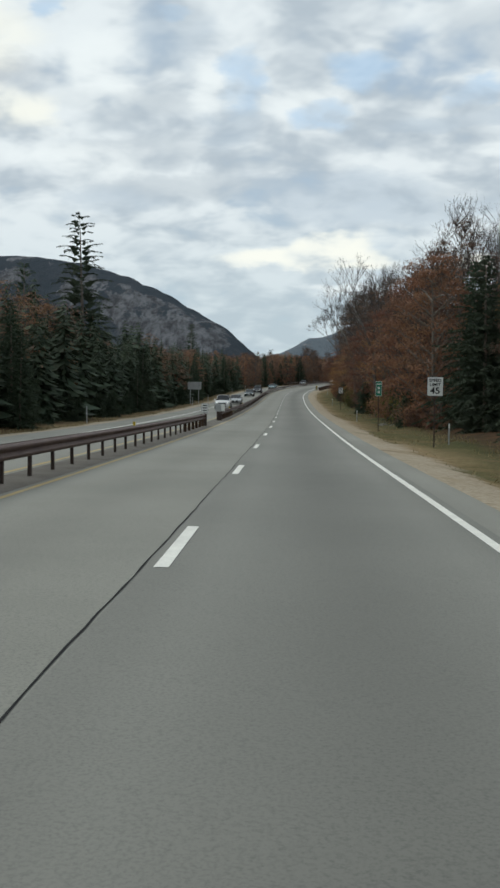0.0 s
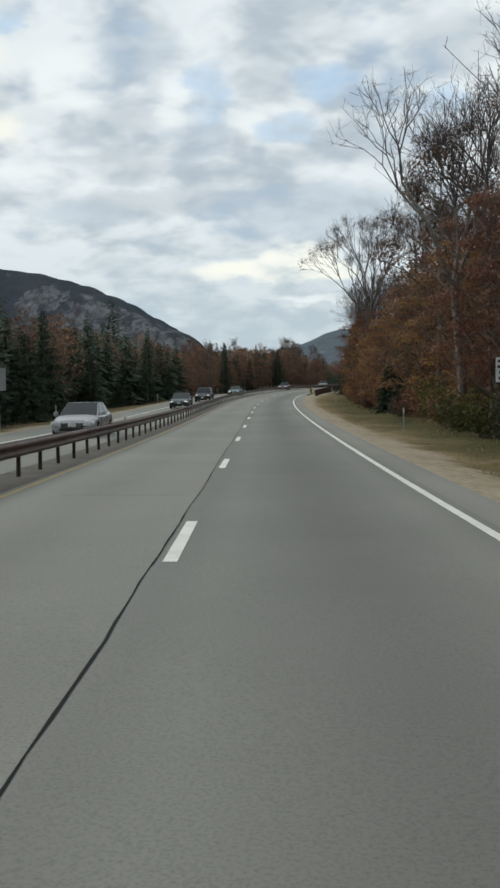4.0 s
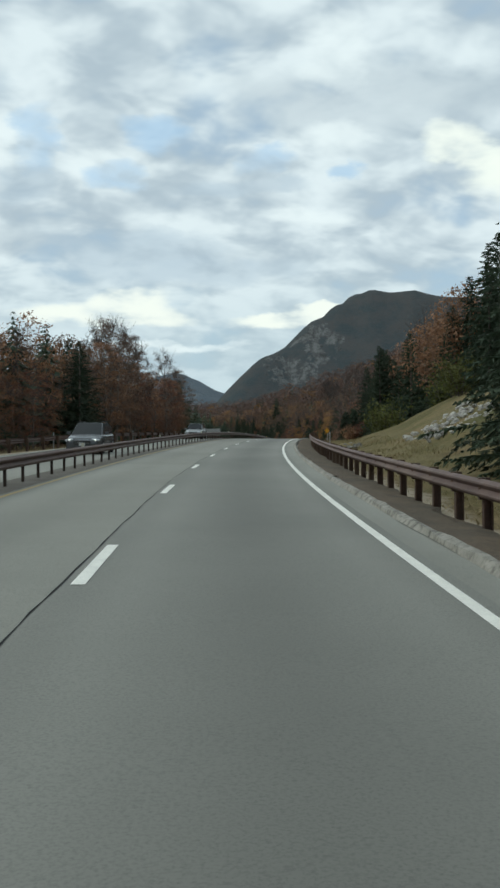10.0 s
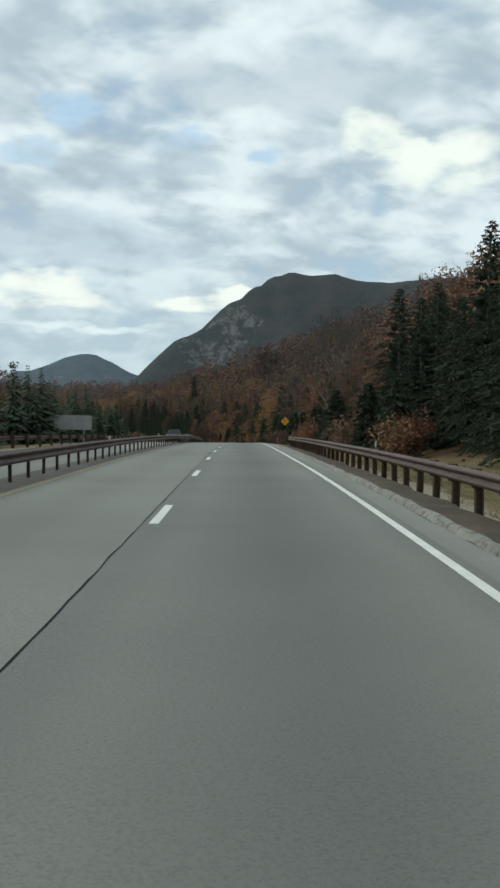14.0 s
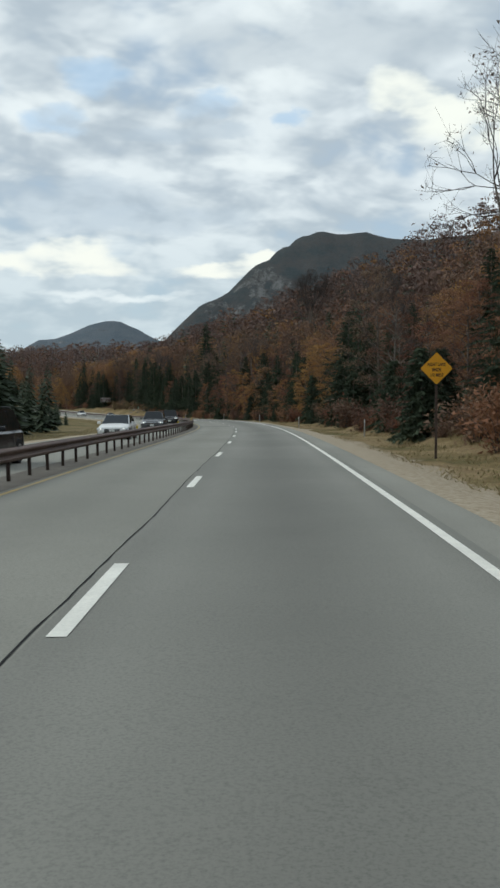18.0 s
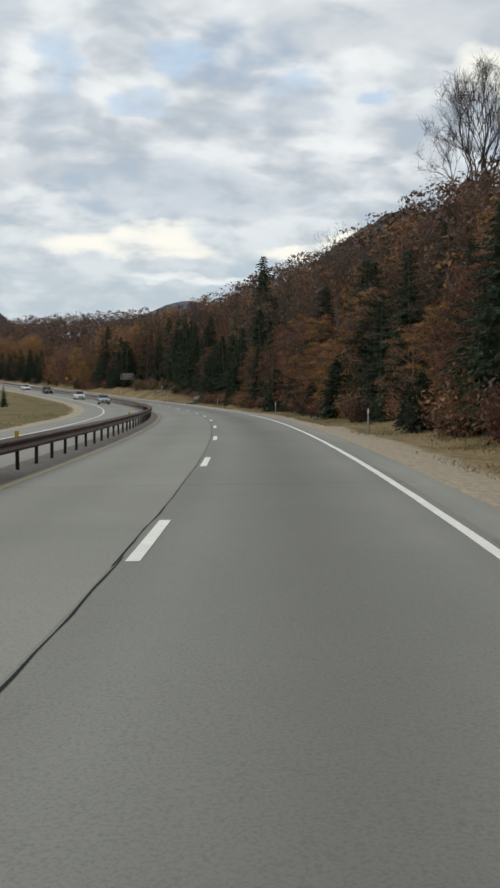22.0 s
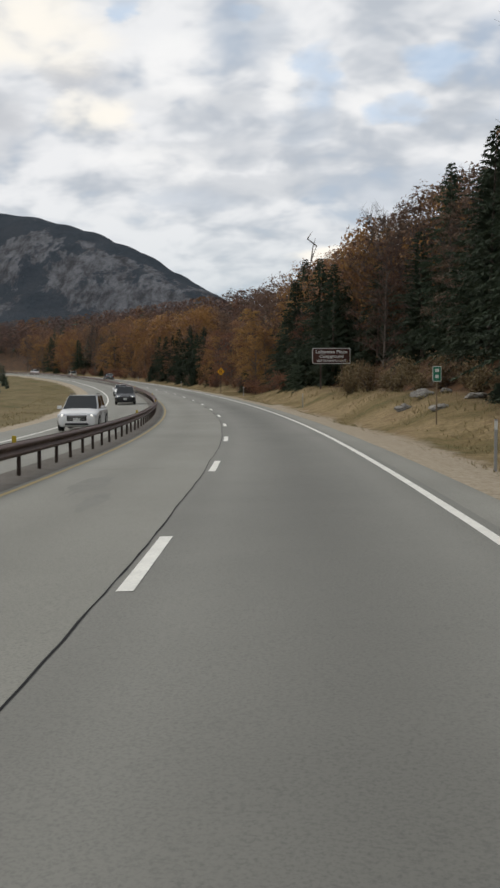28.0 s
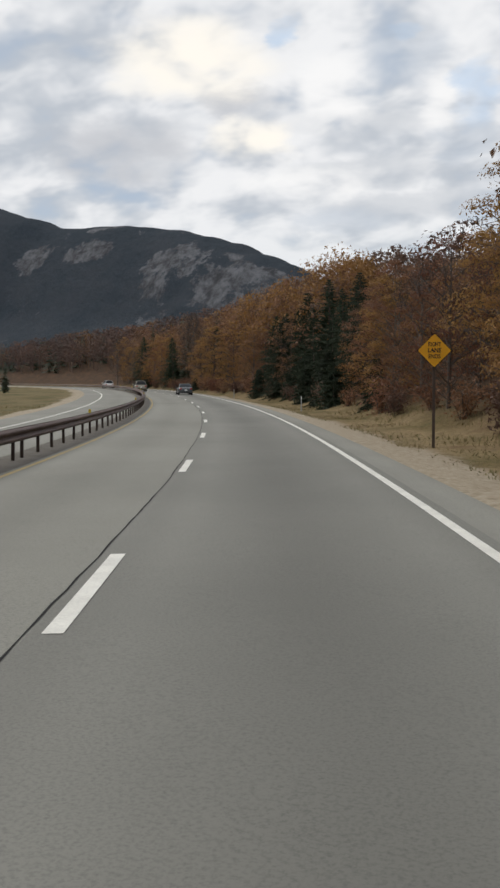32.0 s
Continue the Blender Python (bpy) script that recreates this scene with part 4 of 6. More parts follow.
def broadleaf(seed, height, spread, leaf, n, size, label, first=0.2, bark="bark", lumps=34, tops=0):
    """A rounded hardwood in leaf; tops: bare leading shoots over the crown."""
    rs = np.random.RandomState(seed)
    blobs, radii = crown_lumps(rs, height, spread, first, lumps)
    limbs, twigs, lean = [], [], rs.normal(0, 0.03, 2)
    axis = np.array([[lean[0] * z, lean[1] * z, z] for z in np.linspace(-0.3, height * 0.93, 9)])
    rad = np.linspace(1.0, 0.15, 9) * (height * 0.0105 + 0.035)
    for i in range(8):
        limbs.append([*axis[i], rad[i], *axis[i + 1], rad[i + 1]])
    for b, r in zip(blobs, radii):
        root = np.array([lean[0] * b[2], lean[1] * b[2], max(0.5, b[2] - np.hypot(b[0], b[1]) * rs.uniform(0.5, 0.9))])
        mid = (root + b) / 2 + rs.normal(0, 0.12, 3)
        limbs += [[*root, 0.05, *mid, 0.035], [*mid, 0.035, *b, 0.015]]
        for _ in range(4):
            e = b + rs.normal(0, 1, 3) * r * np.array([0.6, 0.6, 0.4])
            twigs.append([*(b + (mid - b) * rs.uniform(0, 0.5)), 0.016, *e, 0.007])
    for k in range(tops):
        b = blobs[-1 - rs.randint(0, lumps // 2)]
        for _ in range(7):
            d = np.array([rs.normal(0, 0.45), rs.normal(0, 0.45), 1.0]) * height * rs.uniform(0.06, 0.13)
            twigs.append([*b, 0.02, *(b + d), 0.009])
            for _ in range(3):
                s = b + d * rs.uniform(0.4, 1.0)
                twigs.append([*s, 0.011, *(s + rs.normal(0, 0.28, 3) + np.array([0, 0, 0.35])), 0.006])
    t = tree_thing("maple_tree", label, limbs, clump_cards(rs, blobs, radii, n, size), bark, leaf, 5)
    v, f = tubes(twigs, 3)
    tagged(mesh_ob("twig_work", v, f, "twig", t), kind="stuff")
    return t


def bare(seed, height, spread, label, first=0.4, leaders=4, bark="bark", levels=6, open_angle=0.5, rust=0):
    """A leafless hardwood: the trunk parts into leaders that fork again and again into a haze of twigs."""
    rs = np.random.RandomState(seed)
    limbs, twigs, tips = [], [], []
    r0 = height * 0.011 + 0.03
    p, d = np.array([0, 0, -0.3]), np.array([0, 0, 1.0])
    for i in range(5):
        d = d + rs.normal(0, 0.035, 3)
        d /= np.linalg.norm(d)
        q = p + d * height * first / 5
        limbs.append([*p, r0 * (1 - 0.07 * i), *q, r0 * (1 - 0.07 * (i + 1))])
        p = q

    def fork(p, d, length, r, level):
        q = p
        for i in range(2):
            d = d + rs.normal(0, 0.11, 3) + np.array([0, 0, 0.05])
            d /= np.linalg.norm(d)
            e = q + d * length / 2
            (limbs if level < 3 else twigs).append([*q, max(r * (1 - 0.16 * i), 0.007), *e, max(r * (1 - 0.16 * (i + 1)), 0.006)])
            q = e
        if level >= levels:
            tips.append(q)
            return
        for k in range(3 if rs.rand() < 0.42 else 2):
            s = rs.normal(0, 1, 3)
            s -= s @ d * d
            s /= np.linalg.norm(s) + 1e-9
            nd = d + s * open_angle * rs.uniform(0.55, 1.25)
            fork(q, nd / np.linalg.norm(nd), length * rs.uniform(0.66, 0.86), r * rs.uniform(0.58, 0.70), level + 1)
    rise = (height * (1 - first)) / 3.15
    for k in range(leaders):
        a = k * 2 * math.pi / leaders + rs.uniform(-0.4, 0.4)
        tilt = spread / height * rs.uniform(0.7, 1.5)
        nd = np.array([math.cos(a) * tilt, math.sin(a) * tilt, 1.0])
        fork(p - np.array([0, 0, rs.uniform(0, 0.12) * height * first]), nd / np.linalg.norm(nd), rise * rs.uniform(0.8, 1.1), r0 * 0.55, 1)
    for tip in tips:
        for _ in range(4):
            twigs.append([*tip, 0.006, *(tip + rs.normal(0, 0.26, 3) + np.array([0, 0, 0.22])), 0.004])
    t = tree_thing("bare_tree", label, limbs, tubes(twigs, 3), bark, "twig", 6)
    if rust:
        pts = np.array(tips)
        c = pts[rs.randint(0, len(pts), rust)] + rs.normal(0, 0.3, (rust, 3))
        v, f = cards(c, 0.085, rs, 0.5)
        tagged(mesh_ob("remaining_foliage", v, f, "leaf_brown", t), kind="stuff")
    return t


def snag(seed, height, label):
    """A dead trunk with a few crooked stubs."""
    rs = np.random.RandomState(seed)
    limbs, p = [], np.array([0, 0, -0.2])
    for i in range(9):
        q = p + np.array([rs.normal(0, 0.22), rs.normal(0, 0.22), height / 9])
        limbs.append([*p, 0.16 - 0.015 * i, *q, 0.145 - 0.015 * i])
        if i > 4:
            e = q + np.array([rs.normal(0, 0.8), rs.normal(0, 0.8), rs.uniform(0.2, 0.9)])
            limbs += [[*q, 0.06, *e, 0.04], [*e, 0.04, *(e + np.array([rs.normal(0, 0.3), rs.normal(0, 0.3), 0.6])), 0.015]]
        p = q
    t = new("dead_tree")
    tagged(t, label, "tree", "roadside trees")
    v, f = tubes(limbs[:9], 6)
    mesh_ob("trunk", v, f, "bark", t, True)
    v, f = tubes(limbs, 5)
    mesh_ob("limbs", v, f, "bark", t, True)
    return t


def shrub(seed, height, leaf, label, n=900):
    rs = np.random.RandomState(seed)
    stems, tips = [], []
    for k in range(11):
        a, r = rs.uniform(0, 6.28), rs.uniform(0.2, 0.75) * height
        p = np.array([math.cos(a) * 0.15, math.sin(a) * 0.15, -0.1])
        for i in range(3):
            q = np.array([math.cos(a) * r * (i + 1) / 3, math.sin(a) * r * (i + 1) / 3, height * (i + 1) / 3 * rs.uniform(0.7, 1.05)])
            stems.append([*p, 0.03 - 0.007 * i, *q, 0.023 - 0.007 * i])
            p = q
            tips.append(q)
    tips = np.array(tips)
    c = tips[rs.randint(0, len(tips), n)] + rs.normal(0, height * 0.16, (n, 3))
    c[:, 2] = np.abs(c[:, 2])
    t = new("shrub")
    tagged(t, label, "shrub", "roadside shrubs")
    v, f = tubes(stems, 4)
    tagged(mesh_ob("stem_clump", v, f, "twig", t), kind="stuff")
    v, f = cards(c, 0.12, rs, 0.3)
    mesh_ob("foliage", v, f, leaf, t)
    return t


KINDS = {
    "S": [spruce(11, 12, 4.0), spruce(12, 12, 3.6, 0.05), spruce(13, 12, 4.4, 0.03)],
    "P": [spruce(14, 20, 5.4, 0.2, "tall ragged spruce with gaps between its branches", 0.5)],
    "R": [broadleaf(21, 10, 3.3, "leaf_rust", 9500, 0.07, "rust-orange maple in late autumn leaf", 0.10), broadleaf(22, 10, 3.0, "leaf_rust", 6500, 0.065, "thinning rust-brown maple with grey limbs showing", 0.16, tops=8)],
    "G": [broadleaf(23, 10, 3.4, "leaf_gold", 9500, 0.07, "golden-orange maple in late autumn leaf", 0.08)],
    "B": [broadleaf(24, 13, 3.6, "leaf_brown", 9500, 0.072, "brown beech with half its leaves fallen", 0.14, tops=10), broadleaf(25, 13, 3.2, "leaf_brown", 5500, 0.062, "nearly leafless brown hardwood with pale bark", 0.2, "birch", tops=16)],
    "N": [bare(31, 16, 5.5, "tall leafless hardwood with fine grey twigs", 0.36), bare(32, 16, 4.4, "slender leafless hardwood with pale bark", 0.42, 3, "birch"), bare(33, 15, 5.2, "leafless hardwood with dark bark and thin limbs", 0.34, 4, rust=500)],
    "F": [bare(34, 16, 2.2, "broad leafless hardwood with a high fan of twigs", 0.48, 5, "bark", 7, 0.33)],
    "D": [snag(36, 9.5, "dead grey snag with crooked stubs over the treetops")],
    "r": [shrub(41, 2.0, "leaf_rust", "rust-leaved sapling clump at the forest edge"), shrub(42, 1.7, "leaf_brown", "brown brushy shrub at the forest edge")],
    "b": [shrub(44, 1.6, "brush", "straw-brown brush and tall dead grass on the bank")],
    "g": [shrub(43, 2.0, "leaf_green", "yellow-green shrub still in leaf")],
    "s": [spruce(15, 4.0, 1.7, 0, "young dark green spruce")],
}
placed_first = set()


def plant(kind, s, lat, scale=1.0, tall=1.0, rs=random):
    proto = KINDS[kind][rs.randrange(len(KINDS[kind]))]
    m = place(s, lat, rs.uniform(0, 360), scale, 0.12, rs.uniform(-2, 2), tall)
    if proto.name not in placed_first:
        placed_first.add(proto.name)
        proto.matrix_basis = m
        return proto
    k = proto.scale
    return copy_thing(proto, m @ Matrix.Diagonal((1 / k[0], 1 / k[1], 1 / k[2], 1)))


def belt(s0, s1, side, lat0, lat1, gap, mix, lo, hi, seed):
    """A belt of single trees: mix is a string of kind letters drawn at random."""
    r = random.Random(seed)
    s = s0
    while s < s1:
        plant(r.choice(mix), s + r.uniform(-0.4, 0.4) * gap, side * r.uniform(lat0, lat1), r.uniform(lo, hi), r.uniform(0.9, 1.12), r)
        s += gap * r.uniform(0.7, 1.3)


back_rows = []


def rear(s0, s1, side, lat0, lat1, gap, mix, lo, hi, seed):
    """Rows behind the forest edge, joined into the woods further down."""
    r = random.Random(seed)
    s = s0
    while s < s1:
        back_rows.append((r.choice(mix), s + r.uniform(-0.4, 0.4) * gap, side * r.uniform(lat0, lat1), r.uniform(lo, hi)))
        s += gap * r.uniform(0.7, 1.3)


# right side, from the start of the road to its end
belt(0, 78, 1, 13.5, 17, 4.6, "SSSSB", 0.8, 1.1, 1)
rear(-10, 95, 1, 18, 26, 2.2, "SSRB", 10, 14, 2)
belt(78, 182, 1, 11.8, 14.5, 4.2, "RRGBBR", 1.0, 1.35, 3)
belt(84, 205, 1, 15, 18, 6.5, "NNBN", 0.95, 1.2, 4)
rear(78, 215, 1, 16, 26, 1.7, "RBBRG", 10, 15, 5)
belt(182, 216, 1, 10.6, 13.0, 3.6, "GGRG", 0.75, 1.0, 6)
belt(208, 245, 1, 11.5, 16, 4.2, "NBRS", 0.7, 0.95, 7)
belt(251, 273, 1, 10.4, 13.0, 2.5, "SSS", 0.84, 1.1, 8)
belt(273, 292, 1, 14.5, 19, 3.4, "SSSB", 0.8, 1.1, 36)
rear(225, 300, 1, 18, 27, 1.6, "SSSRB", 12, 16, 9)
belt(292, 372, 1, 26, 33, 4.0, "GSBSS", 0.9, 1.3, 10)
rear(290, 380, 1, 33, 42, 1.8, "RBSBG", 10, 14, 11)
belt(330, 352, 1, 16, 20, 4.5, "gg", 1.0, 1.7, 12)
belt(377, 432, 1, 14.5, 19, 3.0, "SSSSS", 0.72, 1.1, 13)
rear(350, 440, 1, 20, 30, 1.6, "SRRBB", 11, 15, 14)
belt(432, 500, 1, 12.8, 17, 3.4, "SSRBS", 0.5, 0.8, 15)
belt(500, 580, 1, 12, 16, 3.8, "SSRRBG", 0.65, 1.0, 16)
rear(432, 520, 1, 17.5, 27, 1.5, "BBBSBRG", 7.5, 11, 37)
rear(520, 572, 1, 17.5, 27, 1.5, "BBBSBRG", 6.5, 9.5, 38)
rear(572, 705, 1, 17.5, 27, 1.5, "BBBSBRG", 9, 14, 17)
belt(562, 660, 1, 10.9, 13, 3.6, "GRGSRGSR", 0.55, 0.95, 18)
belt(580, 665, 1, 13.5, 17, 5.5, "RBNSB", 0.75, 1.05, 19)
belt(657, 712, 1, 11.8, 16, 3.2, "SSSSR", 0.7, 1.0, 20)
belt(712, 778, 1, 15, 19, 3.4, "SSBRSB", 0.78, 1.08, 21)
rear(700, 810, 1, 20, 29, 1.6, "RBBSBG", 10, 14.5, 22)
belt(768, 800, 1, 13.0, 17, 2.6, "SSSSR", 0.8, 1.1, 23)
belt(804, 850, 1, 11.0, 15, 3.8, "RRGGR", 0.62, 0.84, 24)
rear(768, 818, 1, 16, 22, 1.6, "BRBG", 12, 15, 28)
rear(866, 940, 1, 14.5, 21, 2.0, "BRBG", 11, 14.5, 29)
rear(818, 872, 1, 16, 27, 1.5, "RBBSBR", 7, 9.5, 39)
rear(872, 1060, 1, 16, 27, 1.5, "RGGBSBR", 9.5, 13.5, 25)
belt(848, 880, 1, 10.8, 14, 3.2, "SSSR", 0.6, 0.85, 26)
belt(880, 1040, 1, 11, 15.5, 4.6, "GRGBS", 0.7, 1.0, 27)
belt(75, 225, 1, 10.4, 11.6, 3.0, "rrgrs", 0.6, 1.1, 31)
belt(400, 560, 1, 10.4, 12.0, 2.7, "rrrsrs", 0.6, 1.4, 32)
belt(560, 690, 1, 9.6, 11.2, 2.6, "rrrs", 0.6, 1.2, 33)
belt(712, 770, 1, 12.5, 15, 3.2, "bb", 0.5, 1.0, 34)
belt(770, 1000, 1, 10.0, 11.4, 4.2, "rrsr", 0.6, 1.2, 35)
# left side
belt(20, 250, -1, 15.0, 16.4, 4.0, "sssSs", 0.4, 0.8, 40)
rear(25, 135, -1, 16.2, 19, 2.6, "SSSS", 6, 10, 41)
rear(10, 150, -1, 18.5, 28, 1.3, "SSSSSB", 9, 12.5, 42)
rear(135, 250, -1, 16.2, 19.0, 2.1, "SSSSSB", 6.2, 9.6, 43)
rear(140, 265, -1, 18.5, 29, 1.1, "SSSSSRSSB", 8, 11, 44)
belt(250, 345, -1, 14.8, 18.5, 3.4, "RBRRBS", 0.56, 0.80, 45)
rear(262, 310, -1, 18, 29, 1.1, "BRSRSR", 7.5, 10.5, 51)
rear(310, 400, -1, 18, 29, 1.15, "BRBRSR", 9, 12, 46)
belt(340, 402, -1, 15, 19, 3.1, "RBSRB", 0.75, 0.98, 47)
rear(398, 545, -1, 19.5, 25, 2.0, "S", 5.5, 8.8, 48)
rear(395, 505, -1, 25, 35, 1.9, "SSBR", 6, 9, 49)
rear(600, 940, -1, 22, 28, 8.5, "S", 1.6, 5, 50)
# single trees that stand out
LONE = [("P", 105.8, -20.5, 1.06, 1.0), ("P", 112, -29, 0.85, 1.0), ("F", 198, 11.2, 1.14, 1.0), ("F", 248, 14.2, 0.98, 1.1), ("N", 226, 13.5, 0.85, 1.05), ("S", 279, 11.6, 0.95, 1.05), ("S", 283, 12.6, 1.0, 1.05), ("S", 276, 13.2, 1.0, 1.05), ("N", 463, 12.9, 0.86, 1.0), ("N", 467, 15.0, 0.9, 1.0), ("N", 489, 16.6, 1.3, 1.05),
        ("F", 604, 21.0, 1.3, 1.0), ("N", 573, 22.6, 1.17, 1.0), ("N", 690, 40, 0.8, 1.0), ("N", 386, 21.5, 0.95, 1.0), ("R", 391, 20.5, 1.3, 1.0), ("R", 384, 23.5, 1.3, 1.0), ("D", 804, 19, 1.75, 1.0), ("R", 84, -19.5, 1.0, 1.0), ("R", 90, -22, 1.15, 1.0), ("R", 79, -22, 1.05, 1.0), ("S", 720, 14.6, 1.05, 1.05), ("N", 717, 16.5, 0.95, 1.0), ("S", 727, 15.8, 1.05, 1.05), ("R", 726, 19, 1.5, 1.1), ("S", 736, 17, 1.0, 1.05), ("N", 735, 20, 0.95, 1.0), ("N", 368, -14.6, 0.55, 1.0), ("S", 692, 22, 1.6, 1.0), ("g", 365, 14.2, 1.6, 1.1), ("g", 368.5, 15.2, 1.9, 1.0), ("g", 372, 14.6, 1.5, 1.0), ("b", 748, 10.4, 0.9, 1.0), ("b", 744, 11.0, 1.0, 1.0), ("b", 752, 11.3, 1.1, 1.0), ("b", 739, 11.6, 0.9, 1.0), ("s", 719, 11.8, 0.35, 0.7), ("S", 333, 25, 1.1, 1.1), ("S", 338, 22, 1.0, 1.1), ("S", 343, 24, 1.15, 1.1), ("S", 350, 22, 1.0, 1.1), ("S", 356, 21, 1.0, 1.0), ("S", 362, 21, 0.9, 1.0), ("S", 368, 22, 1.0, 1.0), ("S", 373, 20, 0.9, 1.0), ("R", 822, 11.6, 0.85, 1.0), ("G", 816, 13.4, 1.1, 1.0), ("G", 836, 12.0, 0.82, 1.0), ("S", 801, 17.5, 1.1, 1.15), ("S", 798, 15.5, 1.0, 1.05), ("R", 846, 13.0, 0.82, 1.0), ("S", 882, 11.8, 0.72, 1.0), ("S", 886, 12.8, 0.76, 1.0), ("S", 890, 12.0, 0.68, 1.0), ("S", 878, 12.9, 0.76, 1.0), ("S", 884, 14.2, 0.78, 1.0), ("P", 282, -38, 0.95, 1.0),
        ("N", 110, 10.8, 1.12, 1.0), ("N", 100, 15.5, 1.05, 1.0), ("N", 154, 11.6, 1.22, 1.0), ("N", 157, 14.2, 1.35, 1.0), ("N", 690, 18, 1.0, 1.0), ("R", 630, 11, 0.95, 1.0), ("G", 600, 11.5, 0.9, 1.0)]
for i, (k, s, lat, sc, tall) in enumerate(LONE):
    plant(k, s, lat, sc, tall, random.Random(900 + i))


# ---- far woods ----
def woods(name, label, mat, spots, kind, seed):
    """Many far trees as one mesh of clumps: spots are rows of station, offset and height."""
    rs = np.random.RandomState(seed)
    base = on_ground(spots[:, 0], spots[:, 1])
    vs, fs, off = [], [], 0
    if kind in ("cone", "tight"):
        for b, h in zip(base, spots[:, 2]):
            rings, arms = (9, 7) if kind == "cone" else (26, 9)
            for i in range(rings):
                z0 = h * (0.05 + 0.95 * i / rings)
                rad = h * 0.22 * (1 - i / rings) ** 0.8 * rs.uniform(0.75, 1.2) + 0.1
                a = np.arange(arms) * 2 * math.pi / arms + rs.uniform(0, 6) + rs.uniform(-0.25, 0.25, arms)
                ln = rad * rs.uniform(0.5, 1.25, arms)
                wd = (0.42 if kind == "cone" else 0.30) * rs.uniform(0.7, 1.2, arms)
                taper = h * (0.15 + 0.85 * (1 - i / rings))
                zt = b[2] + z0 + rs.uniform(-0.07, 0.02, arms) * taper
                top = np.stack([b[0] + np.cos(a) * 0.05, b[1] + np.sin(a) * 0.05, np.minimum(b[2] + z0 + taper * rs.uniform(0.03, 0.09, arms), b[2] + h)], 1)
                tip = np.stack([b[0] + np.cos(a) * ln, b[1] + np.sin(a) * ln, zt], 1)
                lf, rt = (np.stack([b[0] + np.cos(a + sg * wd) * ln * 0.66, b[1] + np.sin(a + sg * wd) * ln * 0.66, zt + rs.uniform(-0.02, 0.04, arms) * taper], 1) for sg in (1, -1))
                vs.append(np.stack([top, rt, tip, lf], 1).reshape(-1, 3))
                fs.extend((off + 4 * k, off + 4 * k + 1, off + 4 * k + 2, off + 4 * k + 3) for k in range(arms))
                off += 4 * arms
    else:
        for b, h, lat in zip(base, spots[:, 2], np.abs(spots[:, 1])):
            n, leaf, nb = (950, 0.0155, 24) if kind != "full" else (300, 0.026, 14) if lat < 62 else (240, 0.027, 12)
            blobs, radii = crown_lumps(rs, h, h * rs.uniform(0.26, 0.36), 0.25, nb, 0.90)
            blobs, radii = blobs + b, radii * rs.uniform(1.2, 1.5)
            v, f = clump_cards(rs, blobs, radii, n, h * leaf, 0.75, 0.3, 0.15)
            vs.append(v)
            fs.extend(tuple(int(x) + off for x in q) for q in f)
            off += len(v)
            limbs = [[*b, 0.16, *(b + np.array([0, 0, h * 0.7])), 0.04]]
            if lat < 62:
                limbs += [[*(b + np.array([0, 0, h * rs.uniform(0.3, 0.5)])), 0.06, *(b + (q - b) * np.array([1.1, 1.1, 1.08])), 0.015] for q in blobs]
            v, f = tubes(limbs, 3)
            vs.append(v)
            fs.extend(tuple(int(x) + off for x in q) for q in f)
            off += len(v)
    ob = mesh_ob(name, np.concatenate(vs), fs, mat, None, True)
    return tagged(ob, label, "woods", kind="stuff")


rw = np.random.RandomState(77)
spots = []
for lat in (27, 33, 39, 46, 53, 61, 70, 80, 91, 103, 116, 130, 147, 170, 200):
    gap = 4.2 + lat * 0.022
    for s in np.arange(40, 1270, gap):
        if lat > 60 and s < 300:
            continue
        spots.append((s + rw.uniform(-2, 2), lat + rw.uniform(-3.5, 3.5), rw.uniform(9, 15) * (0.7 if lat < 45 and (505 < s < 575 or 815 < s < 880) else 1.0)))
for lat in (28, 34, 41, 50, 60, 72):
    for s in np.arange(30, 1000, 5.5 + lat * 0.03):
        if s > 490 and lat < 36:
            continue
        spots.append((s + rw.uniform(-2.5, 2.5), -lat + rw.uniform(-3, 3), rw.uniform(7, 11.5) * (0.7 if s > 480 else 1.0)))
first_far = len(spots)
spots += [(q[1], q[2], q[3]) for q in back_rows]
spots = np.array(spots)
dice = rw.rand(len(spots))
patchy = 0.5 + 0.5 * np.sin(spots[:, 0] * 0.045 + spots[:, 1] * 0.06) * np.sin(spots[:, 0] * 0.017 - spots[:, 1] * 0.03)
cone = dice < 0.10 + 0.30 * patchy * (np.abs(spots[:, 1]) < 60)
d3 = rw.rand(len(spots))
kinds = np.where(cone, "S", np.where(d3 < 0.18, "R", np.where(d3 < 0.26, "G", "B")))
kinds[first_far:] = [q[0] for q in back_rows]
near_rows = np.arange(len(spots)) >= first_far
for k, name, label, mat, shape in (("S", "conifers", "dark conifers scattered through the wooded slope", "needle", "cone"), ("R", "rust_woods", "rust and orange hardwoods on the slope", "leaf_rust", "full"),
                                   ("G", "gold_woods", "golden-brown hardwoods on the slope", "leaf_gold", "full"), ("B", "brown_woods", "brown half-bare hardwoods covering the slope", "leaf_brown", "full")):
    woods("far_" + name, label, mat.replace("leaf_", "wood_"), spots[(kinds == k) & ~near_rows], shape, 1)
    woods("edge_" + name, label.replace("on the slope", "behind the forest edge").replace("covering the slope", "behind the forest edge").replace("through the wooded slope", "behind the forest edge"),
          mat, spots[(kinds == k) & near_rows], "dense" if shape == "full" else "tight", 2)


